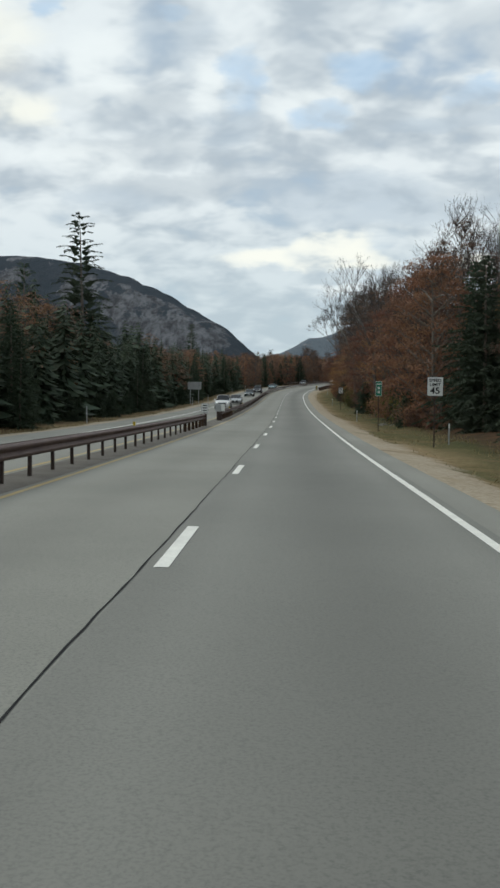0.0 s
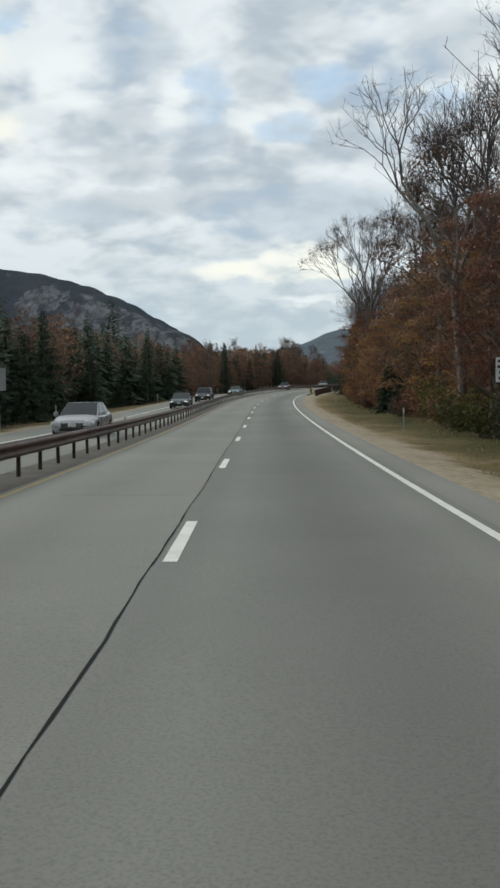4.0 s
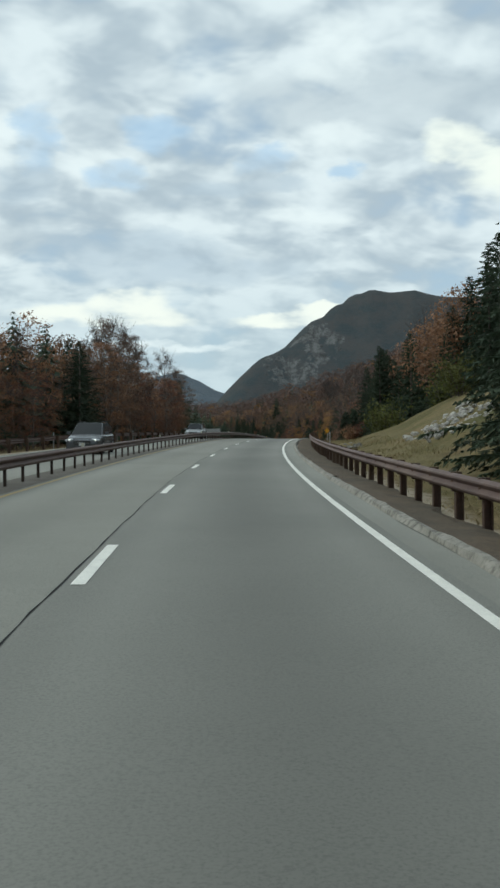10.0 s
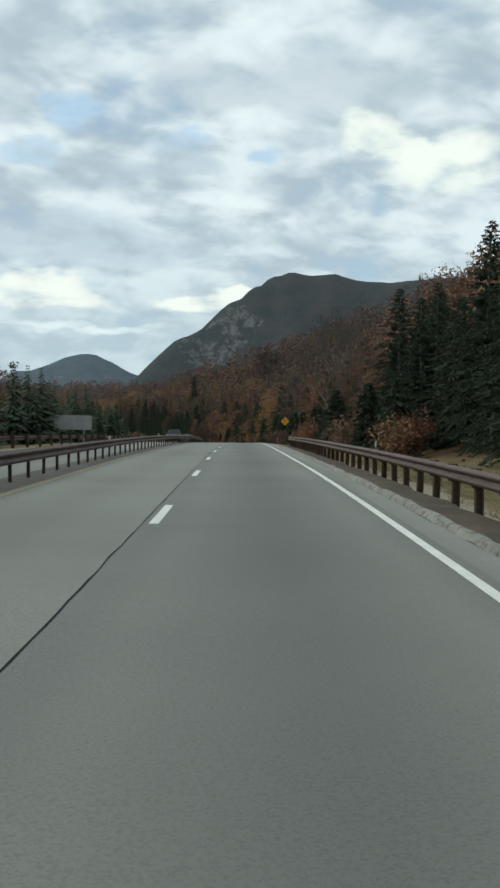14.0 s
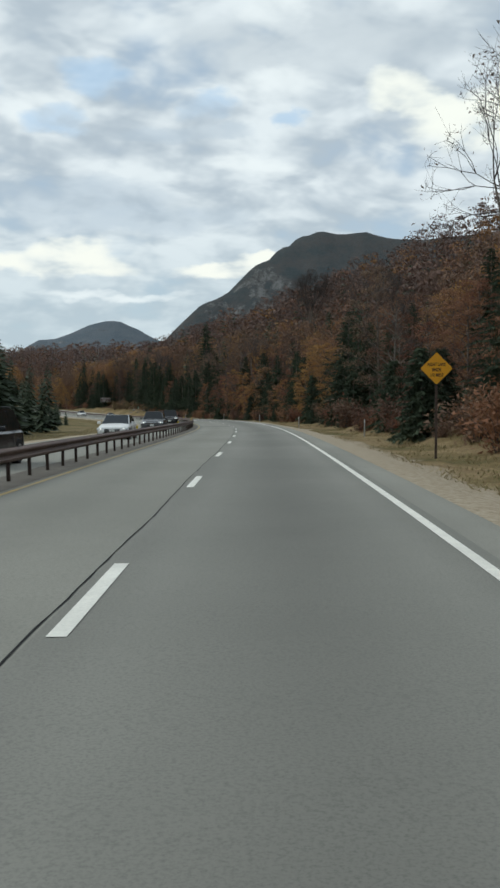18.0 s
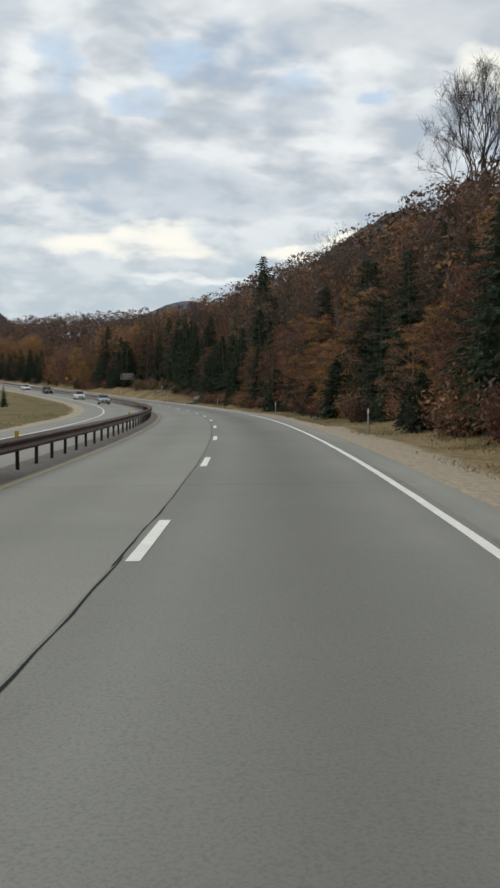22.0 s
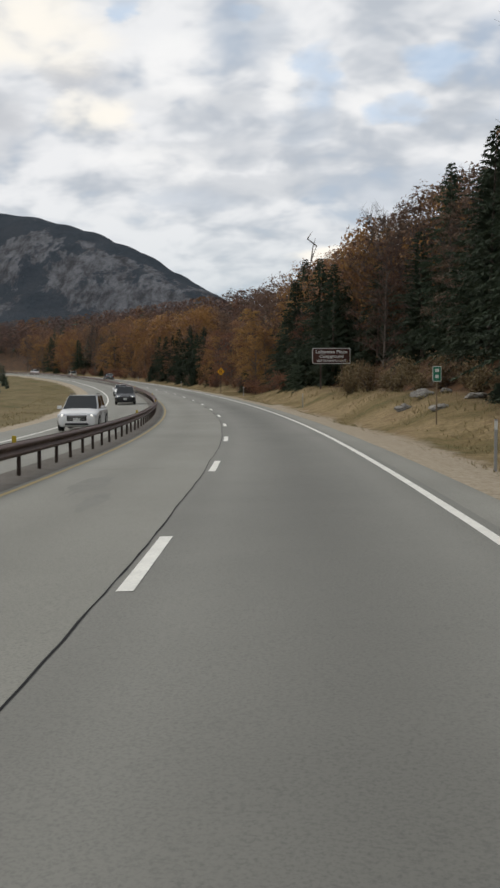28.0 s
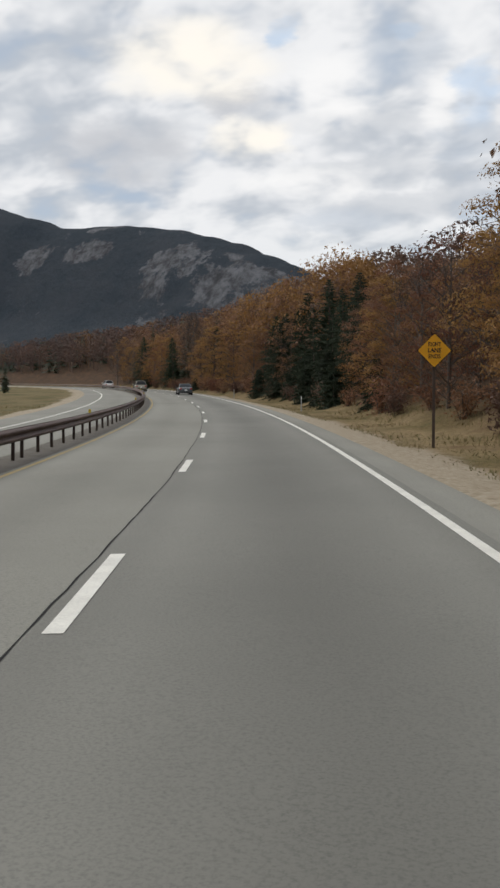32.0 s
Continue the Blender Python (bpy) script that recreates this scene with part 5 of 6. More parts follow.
# ---- signs and posts ----
def text_mesh(parent, words, height, at, mat, width=None, name="lettering"):
    cu = bpy.data.curves.new(name, "FONT")
    cu.body, cu.size, cu.align_x, cu.align_y, cu.extrude, cu.offset = words, height / 0.72, "CENTER", "CENTER", 0.002, height * 0.035
    tmp = new("tmp", cu)
    me = bpy.data.meshes.new_from_object(tmp.evaluated_get(bpy.context.evaluated_depsgraph_get()))
    bpy.data.objects.remove(tmp)
    xs = [v.co.x for v in me.vertices]
    k = width / (max(xs) - min(xs)) if width else 1.0
    me.transform(Matrix.Diagonal((k, 1, 1, 1)))
    me.materials.clear()
    me.materials.append(M[mat])
    ob = new(name, me)
    ob.parent = parent
    ob.matrix_local = pose(*at, 90, 0, 0)
    return ob


def bar(parent, w, h, at, mat, name="line_of_writing"):
    bm = bmesh.new()
    box(bm, (w, 0.004, h), at)
    return part(name, bm, mat, parent)


def rounded(w, h, r, d, y=0.0):
    """A flat plate with rounded corners in the upright plane."""
    bm = bmesh.new()
    pts = []
    for cx, cz, a0 in ((w / 2 - r, h / 2 - r, 0), (-w / 2 + r, h / 2 - r, 90), (-w / 2 + r, -h / 2 + r, 180), (w / 2 - r, -h / 2 + r, 270)):
        for k in range(5):
            a = radians(a0 + k * 22.5)
            pts.append((cx + r * math.cos(a), cz + r * math.sin(a)))
    f = [bm.verts.new((x, y, z)) for x, z in pts]
    g = [bm.verts.new((x, y + d, z)) for x, z in pts]
    bm.faces.new(f)
    bm.faces.new(list(reversed(g)))
    n = len(f)
    for i in range(n):
        bm.faces.new((f[i], g[i], g[(i + 1) % n], f[(i + 1) % n]))
    return bm


def moved(bm, z, x=0.0):
    for v in bm.verts:
        v.co.z += z
        v.co.x += x
    return bm


def sign_base(name, s, lat, label, turn=0.0):
    ob = new(name)
    p = on_ground(s, lat)
    ob.matrix_basis = pose(p[0], p[1], p[2], 0, 0, heading(s) + turn)
    ob["road_up"] = float(at_road(s, lat)[2] - p[2])
    tagged(ob, label, "road sign", "road signs")
    return ob


def sign_post(parent, h, x=0.0, mat="post", w=0.06):
    bm = bmesh.new()
    box(bm, (w, 0.02, h + 0.3), (x, 0.035, (h - 0.3) / 2))
    box(bm, (0.02, 0.05, h + 0.3), (x, 0.055, (h - 0.3) / 2))
    return part("post", bm, mat, parent)


def plate_sign(name, s, lat, mid, w, h, face, rim, label, turn=0.0, post="post"):
    ob = sign_base(name, s, lat, label, turn)
    z = mid + ob["road_up"]
    sign_post(ob, z + h * 0.3, mat=post)
    part("border", moved(rounded(w, h, 0.04, 0.006, 0.0), z), rim, ob)
    part("panel", moved(rounded(w - 0.05, h - 0.05, 0.03, 0.004, -0.0045), z), face, ob)
    return ob, z


def diamond_sign(s, lat, mid, half, lines, label):
    ob = sign_base("warning_sign", s, lat, label)
    z = mid + ob["road_up"]
    sign_post(ob, z, mat="post", w=0.09)
    for nm, k, y, mat in (("border", 1.0, 0.0, "sign_black"), ("panel", 0.95, -0.0045, "sign_amber")):
        bm = rounded(half * k * 1.414, half * k * 1.414, 0.05, 0.004, y)
        bmesh.ops.rotate(bm, verts=bm.verts, matrix=Matrix.Rotation(radians(45), 3, "Y"))
        part(nm, moved(bm, z), mat, ob)
    for words, hh, dz, ww in lines:
        text_mesh(ob, words, hh, (0, -0.008, z + dz), "sign_black", ww)
    return ob


ob, z = plate_sign("speed_limit_sign", 51.8, 8.1, 2.55, 0.78, 0.93, "sign_white", "sign_black", "white speed limit sign with black lettering on a dark post")
text_mesh(ob, "SPEED", 0.14, (0, -0.008, z + 0.28), "sign_black", 0.56)
text_mesh(ob, "LIMIT", 0.14, (0, -0.008, z + 0.08), "sign_black", 0.5)
text_mesh(ob, "45", 0.30, (0, -0.008, z - 0.21), "sign_black", 0.46)
ob, z = plate_sign("mile_marker", 71.8, 7.3, 2.62, 0.42, 1.02, "sign_green", "sign_white", "green mile marker with white figures on a dark post")
for k, ww in ((0.32, 0.26), (0.05, 0.16), (-0.22, 0.16)):
    bar(ob, ww, 0.16 if k < 0.3 else 0.08, (0, -0.008, z + k), "sign_white")
ob, z = plate_sign("notice_sign", 131.8, 8.05, 2.35, 0.58, 0.78, "sign_white", "sign_black", "white notice sign with four lines of black writing")
for k in range(4):
    bar(ob, (0.4, 0.42, 0.32, 0.36)[k], 0.075, (0, -0.008, z + 0.25 - 0.165 * k), "sign_black")
diamond_sign(470.3, 7.85, 2.95, 0.62, (("RIGHT LANE", 0.12, 0.14, 0.66), ("ENDS", 0.12, -0.05, 0.32), ("1/2 MILE", 0.12, -0.24, 0.46)), "amber diamond sign announcing the lane end ahead")
diamond_sign(807.2, 7.35, 2.72, 0.56, (("RIGHT", 0.13, 0.19, 0.40), ("LANE", 0.14, 0.0, 0.42), ("ENDS", 0.13, -0.19, 0.38)), "amber diamond sign saying that the lane ends")
ob, z = plate_sign("mile_marker", 716.3, 8.5, 2.18, 0.36, 0.62, "sign_green", "sign_white", "small green mile marker on a wooden post", post="wood_pale")
for k, ww in ((0.14, 0.16), (-0.1, 0.14)):
    bar(ob, ww, 0.13, (0, -0.008, z + k), "sign_white")

camp = sign_base("campground_sign", 762.4, 11.8, "large brown campground sign with white lettering on two posts")
z = 4.1 + camp["road_up"]
for x in (-0.98, 0.98):
    sign_post(camp, z - 0.3, x, "post", 0.13)
part("border", moved(rounded(3.5, 1.42, 0.12, 0.01, 0.0), z), "sign_white", camp)
part("panel", moved(rounded(3.38, 1.30, 0.10, 0.006, -0.0065), z), "sign_brown", camp)
text_mesh(camp, "Lafayette Place", 0.29, (0, -0.010, z + 0.36), "sign_white", 2.9)
text_mesh(camp, "Campground", 0.29, (0, -0.010, z - 0.04), "sign_white", 2.2)
text_mesh(camp, "USE TRAMWAY EXIT", 0.2, (0, -0.010, z - 0.44), "sign_white", 2.7)


def sign_back(s, lat, mid, panels, label):
    ob = sign_base("sign_back", s, lat, label)
    z = mid + ob["road_up"]
    total = sum(w for w, h in panels)
    x = -total / 2
    for w, h in panels:
        part("panel", moved(rounded(w - 0.03, h, 0.04, 0.03), z, x + w / 2), "sign_back", ob)
        bar(ob, w - 0.05, 0.05, (x + w / 2, -0.03, z + h * 0.25), "steel", "stiffener")
        bar(ob, w - 0.05, 0.05, (x + w / 2, -0.03, z - h * 0.25), "steel", "stiffener")
        x += w
    for k in (-0.3, 0.3):
        sign_post(ob, z, total * k, "steel", 0.12)
    return ob


sign_back(153.5, -13.7, 2.55, [(0.42, 1.2), (1.35, 1.2), (0.4, 1.2)], "grey aluminium back of a road sign for oncoming traffic")
sign_back(448, -17.3, 2.1, [(1.2, 1.6), (2.2, 1.6), (1.1, 1.6)], "wide aluminium back of a road sign for oncoming traffic")
sign_back(64, -17.2, 2.4, [(0.55, 1.1), (0.5, 1.1)], "narrow aluminium back of a road sign")

# hazard plate at the start of the right guardrail
hz = sign_base("hazard_marker", 238.3, 5.1, "black and yellow striped hazard marker at a guardrail end")
z = 0.72 + hz["road_up"]
sign_post(hz, z, 0, "steel")
part("panel", moved(rounded(0.36, 0.86, 0.02, 0.006), z), "reflector_yellow", hz)
for k in range(3):
    bm = bmesh.new()
    zz = -0.42 + k * 0.215
    vs = [bm.verts.new((x, y, zz + q)) for y in (-0.005, -0.002) for x, q in ((-0.17, 0.30), (0.17, 0.0), (0.17, 0.115), (-0.17, 0.415))]
    for f in ((0, 1, 2, 3), (7, 6, 5, 4), (0, 4, 5, 1), (1, 5, 6, 2), (2, 6, 7, 3), (3, 7, 4, 0)):
        bm.faces.new([vs[i] for i in f])
    part("stripe", moved(bm, z), "sign_black", hz)
# plates at the opening in the median
for s, lat, mid, face in ((65.6, -4.15, 1.12, "sign_white"), (76.6, -4.15, 1.0, "sign_back")):
    ob, z = plate_sign("median_marker", s, lat, mid, 0.44, 0.58, face, "sign_back", "pale metal marker plate at the end of the median guardrail")
    if face == "sign_white":
        for k in range(3):
            bar(ob, 0.28, 0.06, (0, -0.008, z + 0.15 - 0.15 * k), "sign_black")


second_plate = bpy.data.objects["median_marker.001"]
bm = moved(rounded(0.34, 0.52, 0.03, 0.008, 0.0), 0)
bmesh.ops.rotate(bm, verts=bm.verts, matrix=Matrix.Rotation(radians(-38), 3, "Z"))
for v in bm.verts:
    v.co += Vector((0.36, -0.10, 1.0 + second_plate["road_up"]))
part("side_panel", bm, "sign_white", second_plate)


def delineator():
    ob = new("delineator_post")
    tagged(ob, "slim pale roadside delineator post with a white reflector", "post", "roadside delineators")
    bm = bmesh.new()
    box(bm, (0.075, 0.015, 1.35), (0, 0, 0.5), 0.004)
    part("post", bm, "sign_back", ob)
    bm = bmesh.new()
    box(bm, (0.07, 0.004, 0.2), (0, -0.011, 1.04))
    part("reflector", bm, "sign_white", ob)
    return ob


first = delineator()
spots_d = [(52.4, 8.9), (90.5, 7.2), (150, 7.8), (216, 8.6), (262, 6.9), (340, 7.4), (385, 7.4), (455, 7.6), (496, 8.3), (534, 7.0), (572, 6.7), (612, 6.7), (655, 6.8), (700, 6.4), (752, 7.4), (794, 8.2), (845, 7.4), (890, 7.2)]
spots_d += [(s, -12.6) for s in (70, 140, 165, 215, 238, 262, 288, 316, 345, 372)]
for i, (s, lat) in enumerate(spots_d):
    p = on_ground(s, lat)
    m = pose(p[0], p[1], p[2], 0, 0, heading(s) + (180 if lat < 0 else 0))
    if i:
        copy_thing(first, m)
    else:
        first.matrix_basis = m
tab_me = bpy.data.meshes.new("reflector_tab")
bm = bmesh.new()
box(bm, (0.09, 0.03, 0.16), (0, 0, 0.07), 0.005)
bm.to_mesh(tab_me)
bm.free()
tab_me.materials.append(M["reflector_yellow"])
tab_pale = tab_me.copy()
tab_pale.materials.clear()
tab_pale.materials.append(M["tab_pale"])
rails = [o for o in bpy.data.objects if o.name.startswith("median_guardrail")]
for rail, (a, b) in zip(sorted(rails, key=lambda o: o.name), ((-40, 60), (84, 418), (424, 796), (806, 1000))):
    for s in np.arange(a + 6, b, 24.4):
        p = at_road(s, -4.15, 0.745)
        shared("reflector_tab", tab_pale if 120 < s < 430 else tab_me, rail, pose(p[0], p[1], p[2], 0, 0, heading(s)))


# ---- rocks ----
def rock_mesh(seed):
    bm = bmesh.new()
    bmesh.ops.create_icosphere(bm, subdivisions=3, radius=0.5)
    for v in bm.verts:
        q = v.co * 2.2 + Vector((seed * 3.1, 0, 0))
        v.co *= 1 + 0.55 * noise.noise(q) + 0.22 * noise.noise(q * 2.7) + 0.07 * noise.noise(q * 7)
        v.co.x, v.co.y, v.co.z = round(v.co.x * 7) / 7 * 0.6 + v.co.x * 0.4, v.co.y, round(v.co.z * 6) / 6 * 0.6 + v.co.z * 0.4
    me = bpy.data.meshes.new("rock")
    bm.to_mesh(me)
    bm.free()
    me.materials.append(M["rock"])
    return me


ROCKS = [rock_mesh(k) for k in range(5)]
DARK = [me.copy() for me in ROCKS]
for me in DARK:
    me.materials.clear()
    me.materials.append(M["rock_dark"])
PALE = [me.copy() for me in ROCKS]
for me in PALE:
    me.materials.clear()
    me.materials.append(M["rock_pale"])
rk = random.Random(15)


def rock(s, lat, size, flat=0.7, label="angular grey granite rock"):
    ob = new("rock", rk.choice(ROCKS))
    p = on_ground(s, lat)
    ob.matrix_basis = pose(p[0], p[1], p[2] + size * flat * 0.22, rk.uniform(-15, 15), rk.uniform(-15, 15), rk.uniform(0, 360)) @ Matrix.Diagonal((size, size * rk.uniform(0.7, 1.1), size * flat, 1))
    return tagged(ob, label, "rock", "roadside rocks")


rock(688.5, 10.3, 2.3, 0.9, "large grey granite boulder at the forest edge")
rock(684, 7.8, 1.5, 0.35, "flat pale granite slab in the grass")
for k in range(6):
    rock(rk.uniform(716, 729), rk.uniform(9.3, 12.3), rk.uniform(0.5, 1.2), 0.4)
for k in range(150):
    ob = rock(rk.uniform(301, 316), rk.uniform(11.5, 16.0), rk.uniform(0.18, 0.46), 0.7, "pale broken stone of a rock-lined gully")
    ob.data = PALE[k % 5]
for k in range(16):
    rock(rk.uniform(318, 332), rk.uniform(8.2, 9.5), rk.uniform(0.2, 0.45), 0.7, "pale broken stone of a rock-lined gully")
for k in range(9):
    rock(rk.uniform(84, 88), rk.uniform(8.8, 10.2), rk.uniform(0.15, 0.4), 0.6, "small pale stone in the roadside grass")
for k in range(60):
    ob = rock(rk.uniform(262, 335), rk.uniform(4.85, 5.6), rk.uniform(0.05, 0.12), 0.5, "dark loose stone behind the kerb")
    ob.data = DARK[k % 5]

# ---- verge grass ----
gr = np.random.RandomState(8)
n = 95000
gs, gl = gr.uniform(0, 860, n), np.where(gr.rand(n) < 0.8, gr.uniform(6.0, 11.5, n), -gr.uniform(12, 17, n))
keep = (gs > 270) | (gl < 0) | (gr.rand(n) < 0.35)
gs, gl, n = gs[keep], gl[keep], int(keep.sum())
gp2 = on_ground(gs, gl)
hgt = gr.uniform(0.03, 0.10, n) * (1 + 1.2 * (np.abs(gl) > 9))
a = gr.uniform(0, 6.28, n)
w = gr.uniform(0.012, 0.035, n)
tip = gp2 + np.stack([gr.normal(0, 0.08, n), gr.normal(0, 0.08, n), hgt], 1)
side_v = np.stack([np.cos(a) * w, np.sin(a) * w, np.full(n, -0.03)], 1)
tv = np.stack([gp2 - side_v * np.array([1, 1, -1]), gp2 + side_v, tip], 1).reshape(-1, 3)
tufts = mesh_ob("verge_grass", tv, np.arange(3 * n).reshape(-1, 3), "blade")
tagged(tufts, "dry tan grass tufts along the verge", "grass", kind="stuff")


# ---- cars ----
def loft(sections):
    """Skin over rings of equal length, closed at both ends."""
    bm = bmesh.new()
    rings = [[bm.verts.new(p) for p in ring] for ring in sections]
    k = len(rings[0])
    for a, b in zip(rings, rings[1:]):
        for j in range(k):
            bm.faces.new((a[j], a[(j + 1) % k], b[(j + 1) % k], b[j]))
    bm.faces.new(list(reversed(rings[0])))
    bm.faces.new(rings[-1])
    bmesh.ops.recalc_face_normals(bm, faces=bm.faces)
    for f in bm.faces:
        f.smooth = True
    for e in bm.edges:
        e.smooth = e.calc_face_angle(0.0) < 0.5
    return bm


def quad_plate(pts, lift, inset):
    """A thin pane laid on a face given by four corners."""
    p = [Vector(q) for q in pts]
    mid = sum(p, Vector()) / 4
    nrm = (p[1] - p[0]).cross(p[3] - p[0]).normalized()
    if nrm.dot(mid - Vector((0, 0, 0.8))) < 0:
        nrm.negate()
    bm = bmesh.new()
    lo = [bm.verts.new(q + (mid - q) * inset - nrm * 0.01) for q in p]
    hi = [bm.verts.new(q + (mid - q) * inset + nrm * lift) for q in p]
    bm.faces.new(hi)
    bm.faces.new(list(reversed(lo)))
    for i in range(4):
        bm.faces.new((lo[i], lo[(i + 1) % 4], hi[(i + 1) % 4], hi[i]))
    bmesh.ops.recalc_face_normals(bm, faces=bm.faces)
    return bm


SHAPES = {  # length, width, height, hood height, bonnet end, windscreen top, roof end, tail base, tail height
    "sedan": (4.75, 1.82, 1.45, 0.82, 1.15, 0.05, -1.10, -1.90, 0.96),
    "suv": (4.70, 1.88, 1.70, 0.96, 1.20, 0.22, -1.80, -2.22, 1.02),
    "hatch": (3.95, 1.72, 1.52, 0.93, 1.05, 0.15, -1.40, -1.85, 1.0),
    "big_suv": (5.25, 2.02, 1.95, 1.15, 1.30, 0.55, -2.25, -2.52, 1.2),
}


def car(shape, colour, label, lights_on=True):
    L, Wd, Hh, hood, wb, wt_, re, rb, tail = SHAPES[shape]
    w, f = Wd / 2, L / 2
    paint = "car_" + colour
    ob = new("car")
    tagged(ob, label, "car", "cars on the road")

    def ring(y, hw, z0, z1, crown):
        side = [(-hw * 0.86, z0), (-hw * 0.98, z0 + 0.12), (-hw, z0 + (z1 - z0) * 0.5), (-hw * 0.96, z1 - 0.09), (-hw * 0.86, z1), (-hw * 0.4, z1 + crown)]
        return [(x, y, z) for x, z in side] + [(-x, y, z) for x, z in reversed(side)]
    zb = 0.20 if shape != "big_suv" else 0.30
    secs = [ring(f, w * 0.72, zb + 0.18, hood - 0.28, 0.02), ring(f - 0.10, w * 0.88, zb + 0.05, hood - 0.14, 0.03), ring(f - 0.42, w * 0.97, zb, hood - 0.07, 0.035), ring(wb + 0.25, w, zb, hood, 0.04), ring(wb - 0.1, w, zb, hood + 0.06, 0.03),
            ring(0, w, zb, hood + 0.05, 0.02), ring(rb + 0.25, w, zb, tail, 0.02), ring(-f + 0.30, w * 0.97, zb + 0.02, tail - 0.02, 0.02), ring(-f + 0.07, w * 0.90, zb + 0.08, tail - 0.10, 0.01), ring(-f, w * 0.80, zb + 0.2, tail - 0.25, 0.0)]
    part("body", loft(secs), paint, ob)
    zr, wr = Hh, w * 0.72
    base_z = hood + 0.03
    A = [(-w * 0.90, wb, base_z), (w * 0.90, wb, base_z)]
    B = [(-wr, wt_, zr - 0.05), (wr, wt_, zr - 0.05)]
    Cc = [(-wr, re, zr - 0.06), (wr, re, zr - 0.06)]
    D = [(-w * 0.88, rb, tail), (w * 0.88, rb, tail)]
    mid_y = (wt_ + re) / 2
    low = min(base_z, tail) - 0.06
    bm = bmesh.new()
    pts = [A[0], A[1], B[1], B[0], Cc[1], Cc[0], D[1], D[0]]
    v = [bm.verts.new(q) for q in pts]
    g = [bm.verts.new((x, y, low)) for x, y, _ in (A[0], A[1], D[1], D[0])]
    for q in ((v[0], v[1], v[2], v[3]), (v[3], v[2], v[4], v[5]), (v[5], v[4], v[6], v[7]), (v[0], v[3], v[5], v[7]), (v[1], v[6], v[4], v[2]),
              (v[0], v[7], g[3], g[0]), (v[1], g[1], g[2], v[6]), (v[0], g[0], g[1], v[1]), (v[7], v[6], g[2], g[3]), (g[0], g[3], g[2], g[1])):
        bm.faces.new(q)
    bmesh.ops.recalc_face_normals(bm, faces=bm.faces)
    bmesh.ops.bevel(bm, geom=[e for e in bm.edges if all(x.co.z > low + 0.01 for x in e.verts)], offset=0.075, segments=3, affect="EDGES")
    for fc in bm.faces:
        fc.smooth = True
    for e in bm.edges:
        e.smooth = e.calc_face_angle(0.0) < 0.5
    part("cabin", bm, paint, ob)
    part("windscreen", quad_plate([A[0], A[1], B[1], B[0]], 0.006, 0.055), "glass_car", ob)
    part("rear_window", quad_plate([D[0], D[1], Cc[1], Cc[0]], 0.006, 0.10), "glass_car", ob)
    for sx in (0, 1):
        def on(y, top):
            a, b = (B[sx], Cc[sx]) if top else (A[sx], D[sx])
            u = (y - a[1]) / (b[1] - a[1])
            return tuple(a[k] + (b[k] - a[k]) * u for k in range(3))
        for y0t, y0b, y1t, y1b in ((wt_ - 0.06, wb - 0.35, mid_y + 0.05, mid_y + 0.05), (mid_y - 0.03, mid_y - 0.03, re + 0.12, rb + 0.28)):
            part("side_window", quad_plate([on(y0b, 0), on(y1b, 0), on(y1t, 1), on(y0t, 1)], 0.006, 0.10), "glass_car", ob)
        sgn = -1 if sx == 0 else 1
        bm = bmesh.new()
        box(bm, (0.20, 0.12, 0.14), (sgn * (w + 0.08), wb - 0.42, base_z + 0.10), 0.03)
        part("mirror", bm, paint, ob)
        bm = bmesh.new()
        box(bm, (0.42, 0.30, 0.13), (0, 0, 0), 0.05)
        bmesh.ops.rotate(bm, verts=bm.verts, matrix=Matrix.Rotation(radians(-sgn * 16), 3, "Z") @ Matrix.Rotation(radians(sgn * 7), 3, "Y"))
        bmesh.ops.translate(bm, verts=bm.verts, vec=(sgn * w * 0.71, f - 0.22, hood - 0.21))
        head = part("headlight", bm, "lamp_clear", ob)
        bm = bmesh.new()
        cyl(bm, 0.05, 0.045, 0.03, 12, pose(sgn * w * 0.70, f - 0.066, hood - 0.215, 90, 0, 0))
        part("lamp", bm, "lamp_on" if lights_on else "lamp_clear", head)
        bm = bmesh.new()
        box(bm, (0.30, 0.16, 0.20), (sgn * w * 0.70, -f + 0.08, tail - 0.2), 0.04)
        part("tail_light", bm, "lamp_red", ob)
    bm = bmesh.new()
    box(bm, (w * 0.95, 0.12, 0.26), (0, f - 0.045, hood - 0.34), 0.03)
    grille = part("grille", bm, "plastic", ob)
    for k in (-0.07, 0.0, 0.07):
        bm = bmesh.new()
        box(bm, (w * 0.8, 0.02, 0.018), (0, f + 0.02, hood - 0.32 + k))
        part("grille_bar", bm, "chrome", grille)
    bm = bmesh.new()
    box(bm, (w * 1.02, 0.10, 0.30), (0, f - 0.05, hood - 0.34), 0.03)
    part("grille_surround", bm, "chrome", ob)
    bm = bmesh.new()
    box(bm, (w * 1.15, 0.14, 0.13), (0, f - 0.065, zb + 0.16), 0.04)
    part("lower_grille", bm, "plastic", ob)
    for sgn in (-1, 1):
        bm = bmesh.new()
        cyl(bm, 0.055, 0.05, 0.03, 12, pose(sgn * w * 0.74, f - 0.115, zb + 0.20, 90, 0, 0))
        part("fog_lamp", bm, "lamp_clear", ob)
        for y in (wb - 0.30, mid_y, rb + 0.35):
            bm = bmesh.new()
            box(bm, (0.012, 0.014, hood - zb - 0.25), (sgn * (w - 0.002), y, (hood + zb) / 2 + 0.03))
            part("door_seam", bm, "plastic", ob)
    bm = bmesh.new()
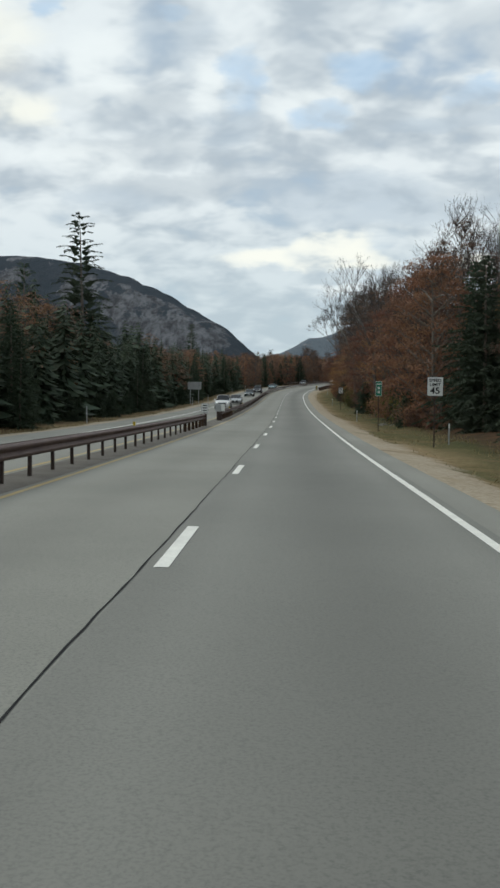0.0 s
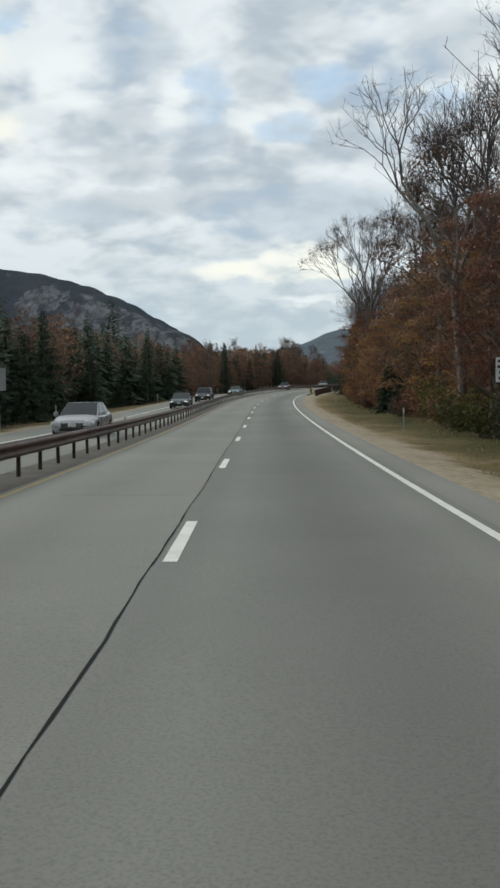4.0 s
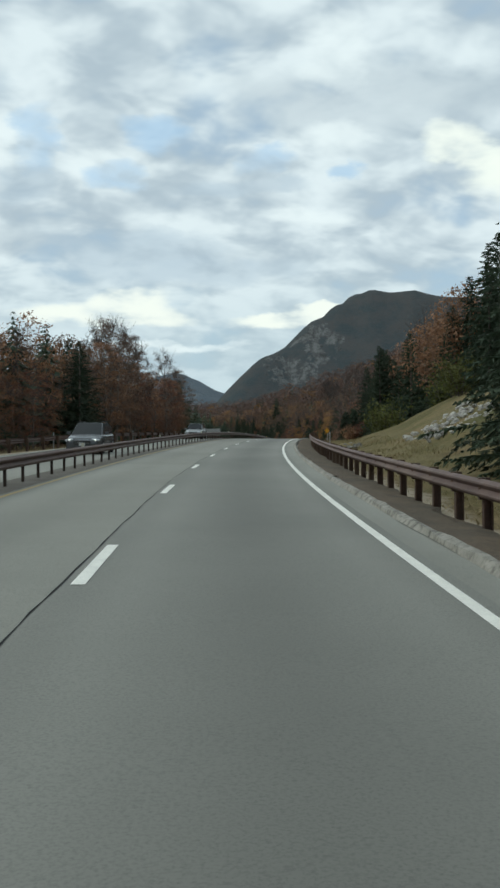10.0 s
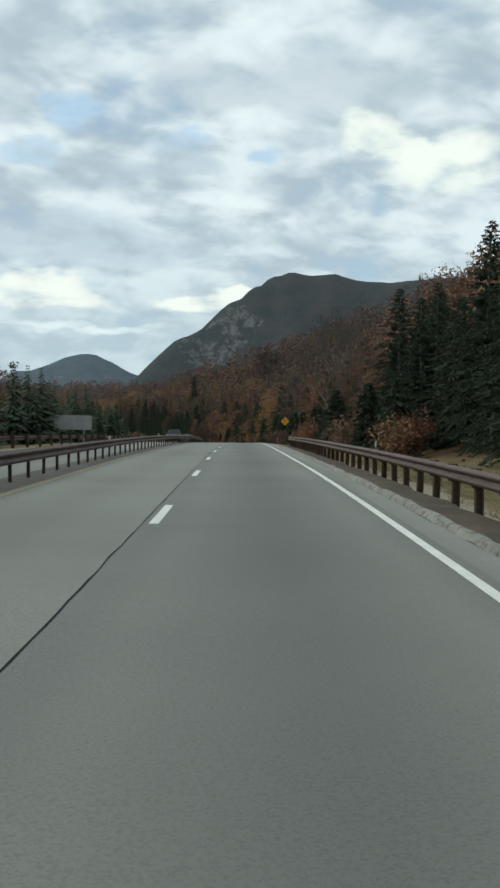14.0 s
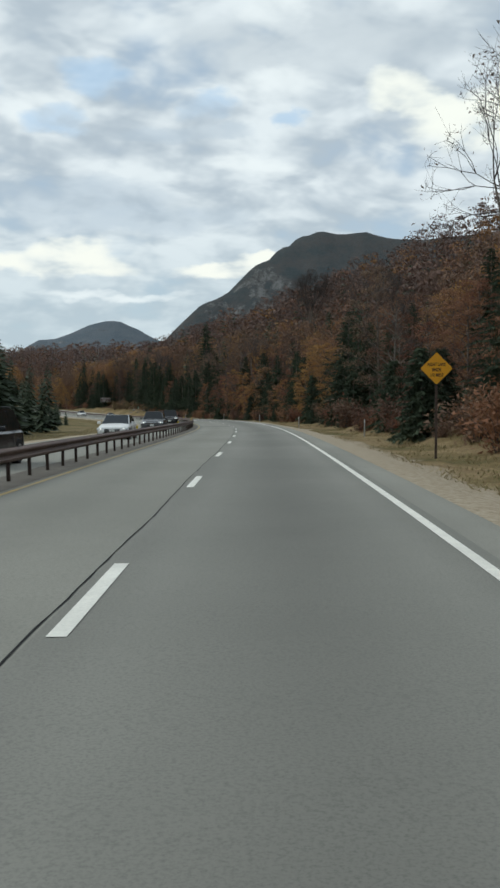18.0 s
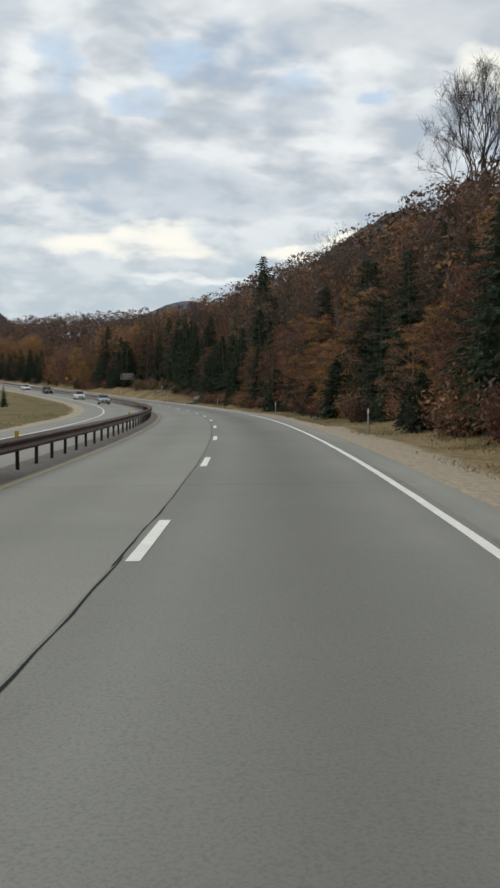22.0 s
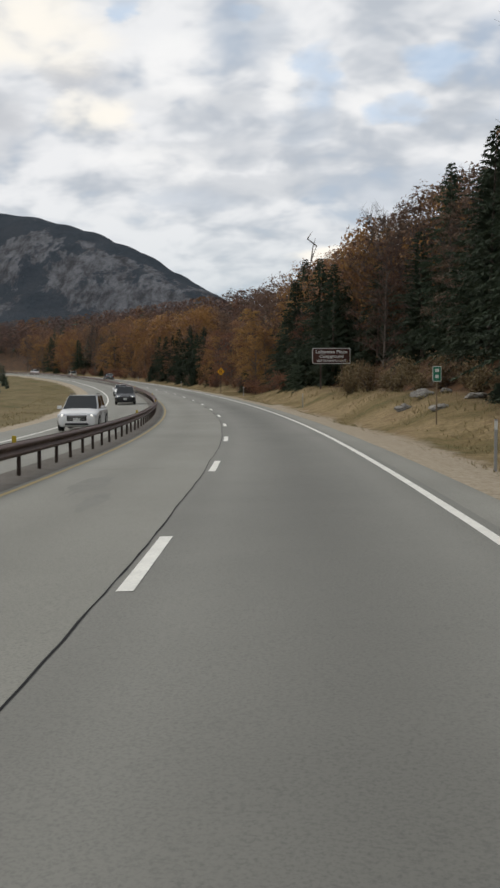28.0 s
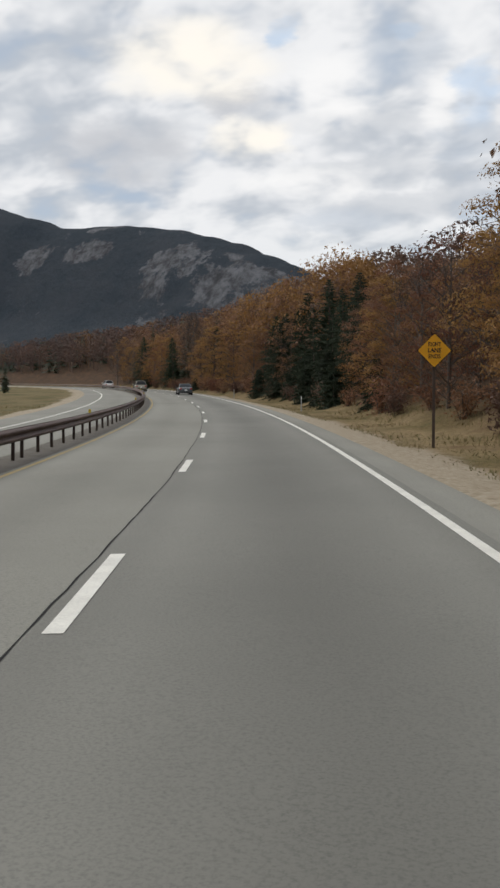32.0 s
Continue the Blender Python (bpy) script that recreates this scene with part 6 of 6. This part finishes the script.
    box(bm, (0.31, 0.02, 0.155), (0, f + 0.01, zb + 0.34))
    part("plate", bm, "sign_white", ob)
    bm = bmesh.new()
    box(bm, (0.31, 0.02, 0.155), (0, -f - 0.0, tail - 0.34))
    part("plate", bm, "sign_white", ob)
    bm = bmesh.new()
    box(bm, (w * 1.7, 0.14, 0.2), (0, -f + 0.07, zb + 0.22), 0.05)
    part("bumper", bm, "plastic" if "suv" in shape else paint, ob)
    if "suv" in shape:
        for sgn in (-1, 1):
            bm = bmesh.new()
            box(bm, (0.04, abs(re) + wt_ - 0.3, 0.04), (sgn * wr * 0.9, mid_y, zr + 0.0), 0.01)
            part("roof_rail", bm, "plastic", ob)
    rad = 0.33 if "suv" not in shape else 0.37
    for y in (f - 0.92, -f + 0.95):
        for sgn in (-1, 1):
            m = pose(sgn * (w - 0.10), y, rad, 0, 90, 0)
            tyre = part("wheel", cyl(bmesh.new(), rad, rad, 0.22, 20, m), "tyre", ob)
            part("rim", cyl(bmesh.new(), rad * 0.64, rad * 0.58, 0.235, 14, m), "rim", tyre)
    return ob


M["lamp_on"] = bpy.data.materials.new("lamp_on")
M["lamp_on"].use_nodes = True
lb = M["lamp_on"].node_tree.nodes["Principled BSDF"]
lb.inputs["Base Color"].default_value = (0.8, 0.8, 0.78, 1)
lb.inputs["Emission Color"].default_value = (1.0, 0.95, 0.85, 1)
lb.inputs["Emission Strength"].default_value = 1.6
TRAFFIC = [("suv", "white", 121.2, -6.8, 1, "white crossover with headlights on in the oncoming lane"), ("sedan", "silver", 143.4, -6.6, 1, "silver sedan in the oncoming lane"),
           ("sedan", "green", 191.2, -6.9, 1, "dark green sedan with headlights on"), ("suv", "black", 213.5, -6.8, 1, "black crossover with roof rails in the oncoming lane"), ("sedan", "teal", 246, -6.8, 1, "blue-green sedan in the oncoming lane"),
           ("suv", "grey", 301, -6.8, 1, "grey crossover with headlights on"), ("suv", "silver", 350, -6.8, 1, "silver minivan-like car in the oncoming lane"), ("suv", "black", 463, -6.8, 1, "dark van-like car with headlights on"),
           ("sedan", "white", 491, -6.8, 1, "white sedan with headlights on"), ("suv", "grey", 514, -6.8, 1, "dark grey crossover in the oncoming lane"), ("big_suv", "black", 549, -6.8, 1, "large black four-wheel drive car"),
           ("hatch", "silver", 682, -6.7, 1, "silver hatchback in the oncoming lane"), ("suv", "white", 724, -6.8, 1, "white crossover with a dark grille"), ("suv", "black", 768, -6.8, 1, "black crossover with headlights on"),
           ("sedan", "white", 796, -6.8, 1, "white sedan with a chrome grille"),
           ("sedan", "grey", 897, 1.8, 0, "dark grey sedan driving ahead"), ("suv", "beige", 926, -1.8, 0, "beige crossover driving ahead"), ("suv", "white", 978, -1.8, 0, "white van-like car far ahead")]
for shape, colour, s, lat, oncoming, label in TRAFFIC:
    c = car(shape, colour, label, bool(oncoming) and colour != "silver")
    p = at_road(s, lat, 0.004)
    grade = math.degrees(math.atan(float(at_road(s + 1, lat)[2] - at_road(s - 1, lat)[2]) / 2))
    c.matrix_basis = pose(p[0], p[1], p[2], 0, 0, heading(s) + (180 if oncoming else 0)) @ pose(0, 0, 0, -grade if oncoming else grade, 0, 0)
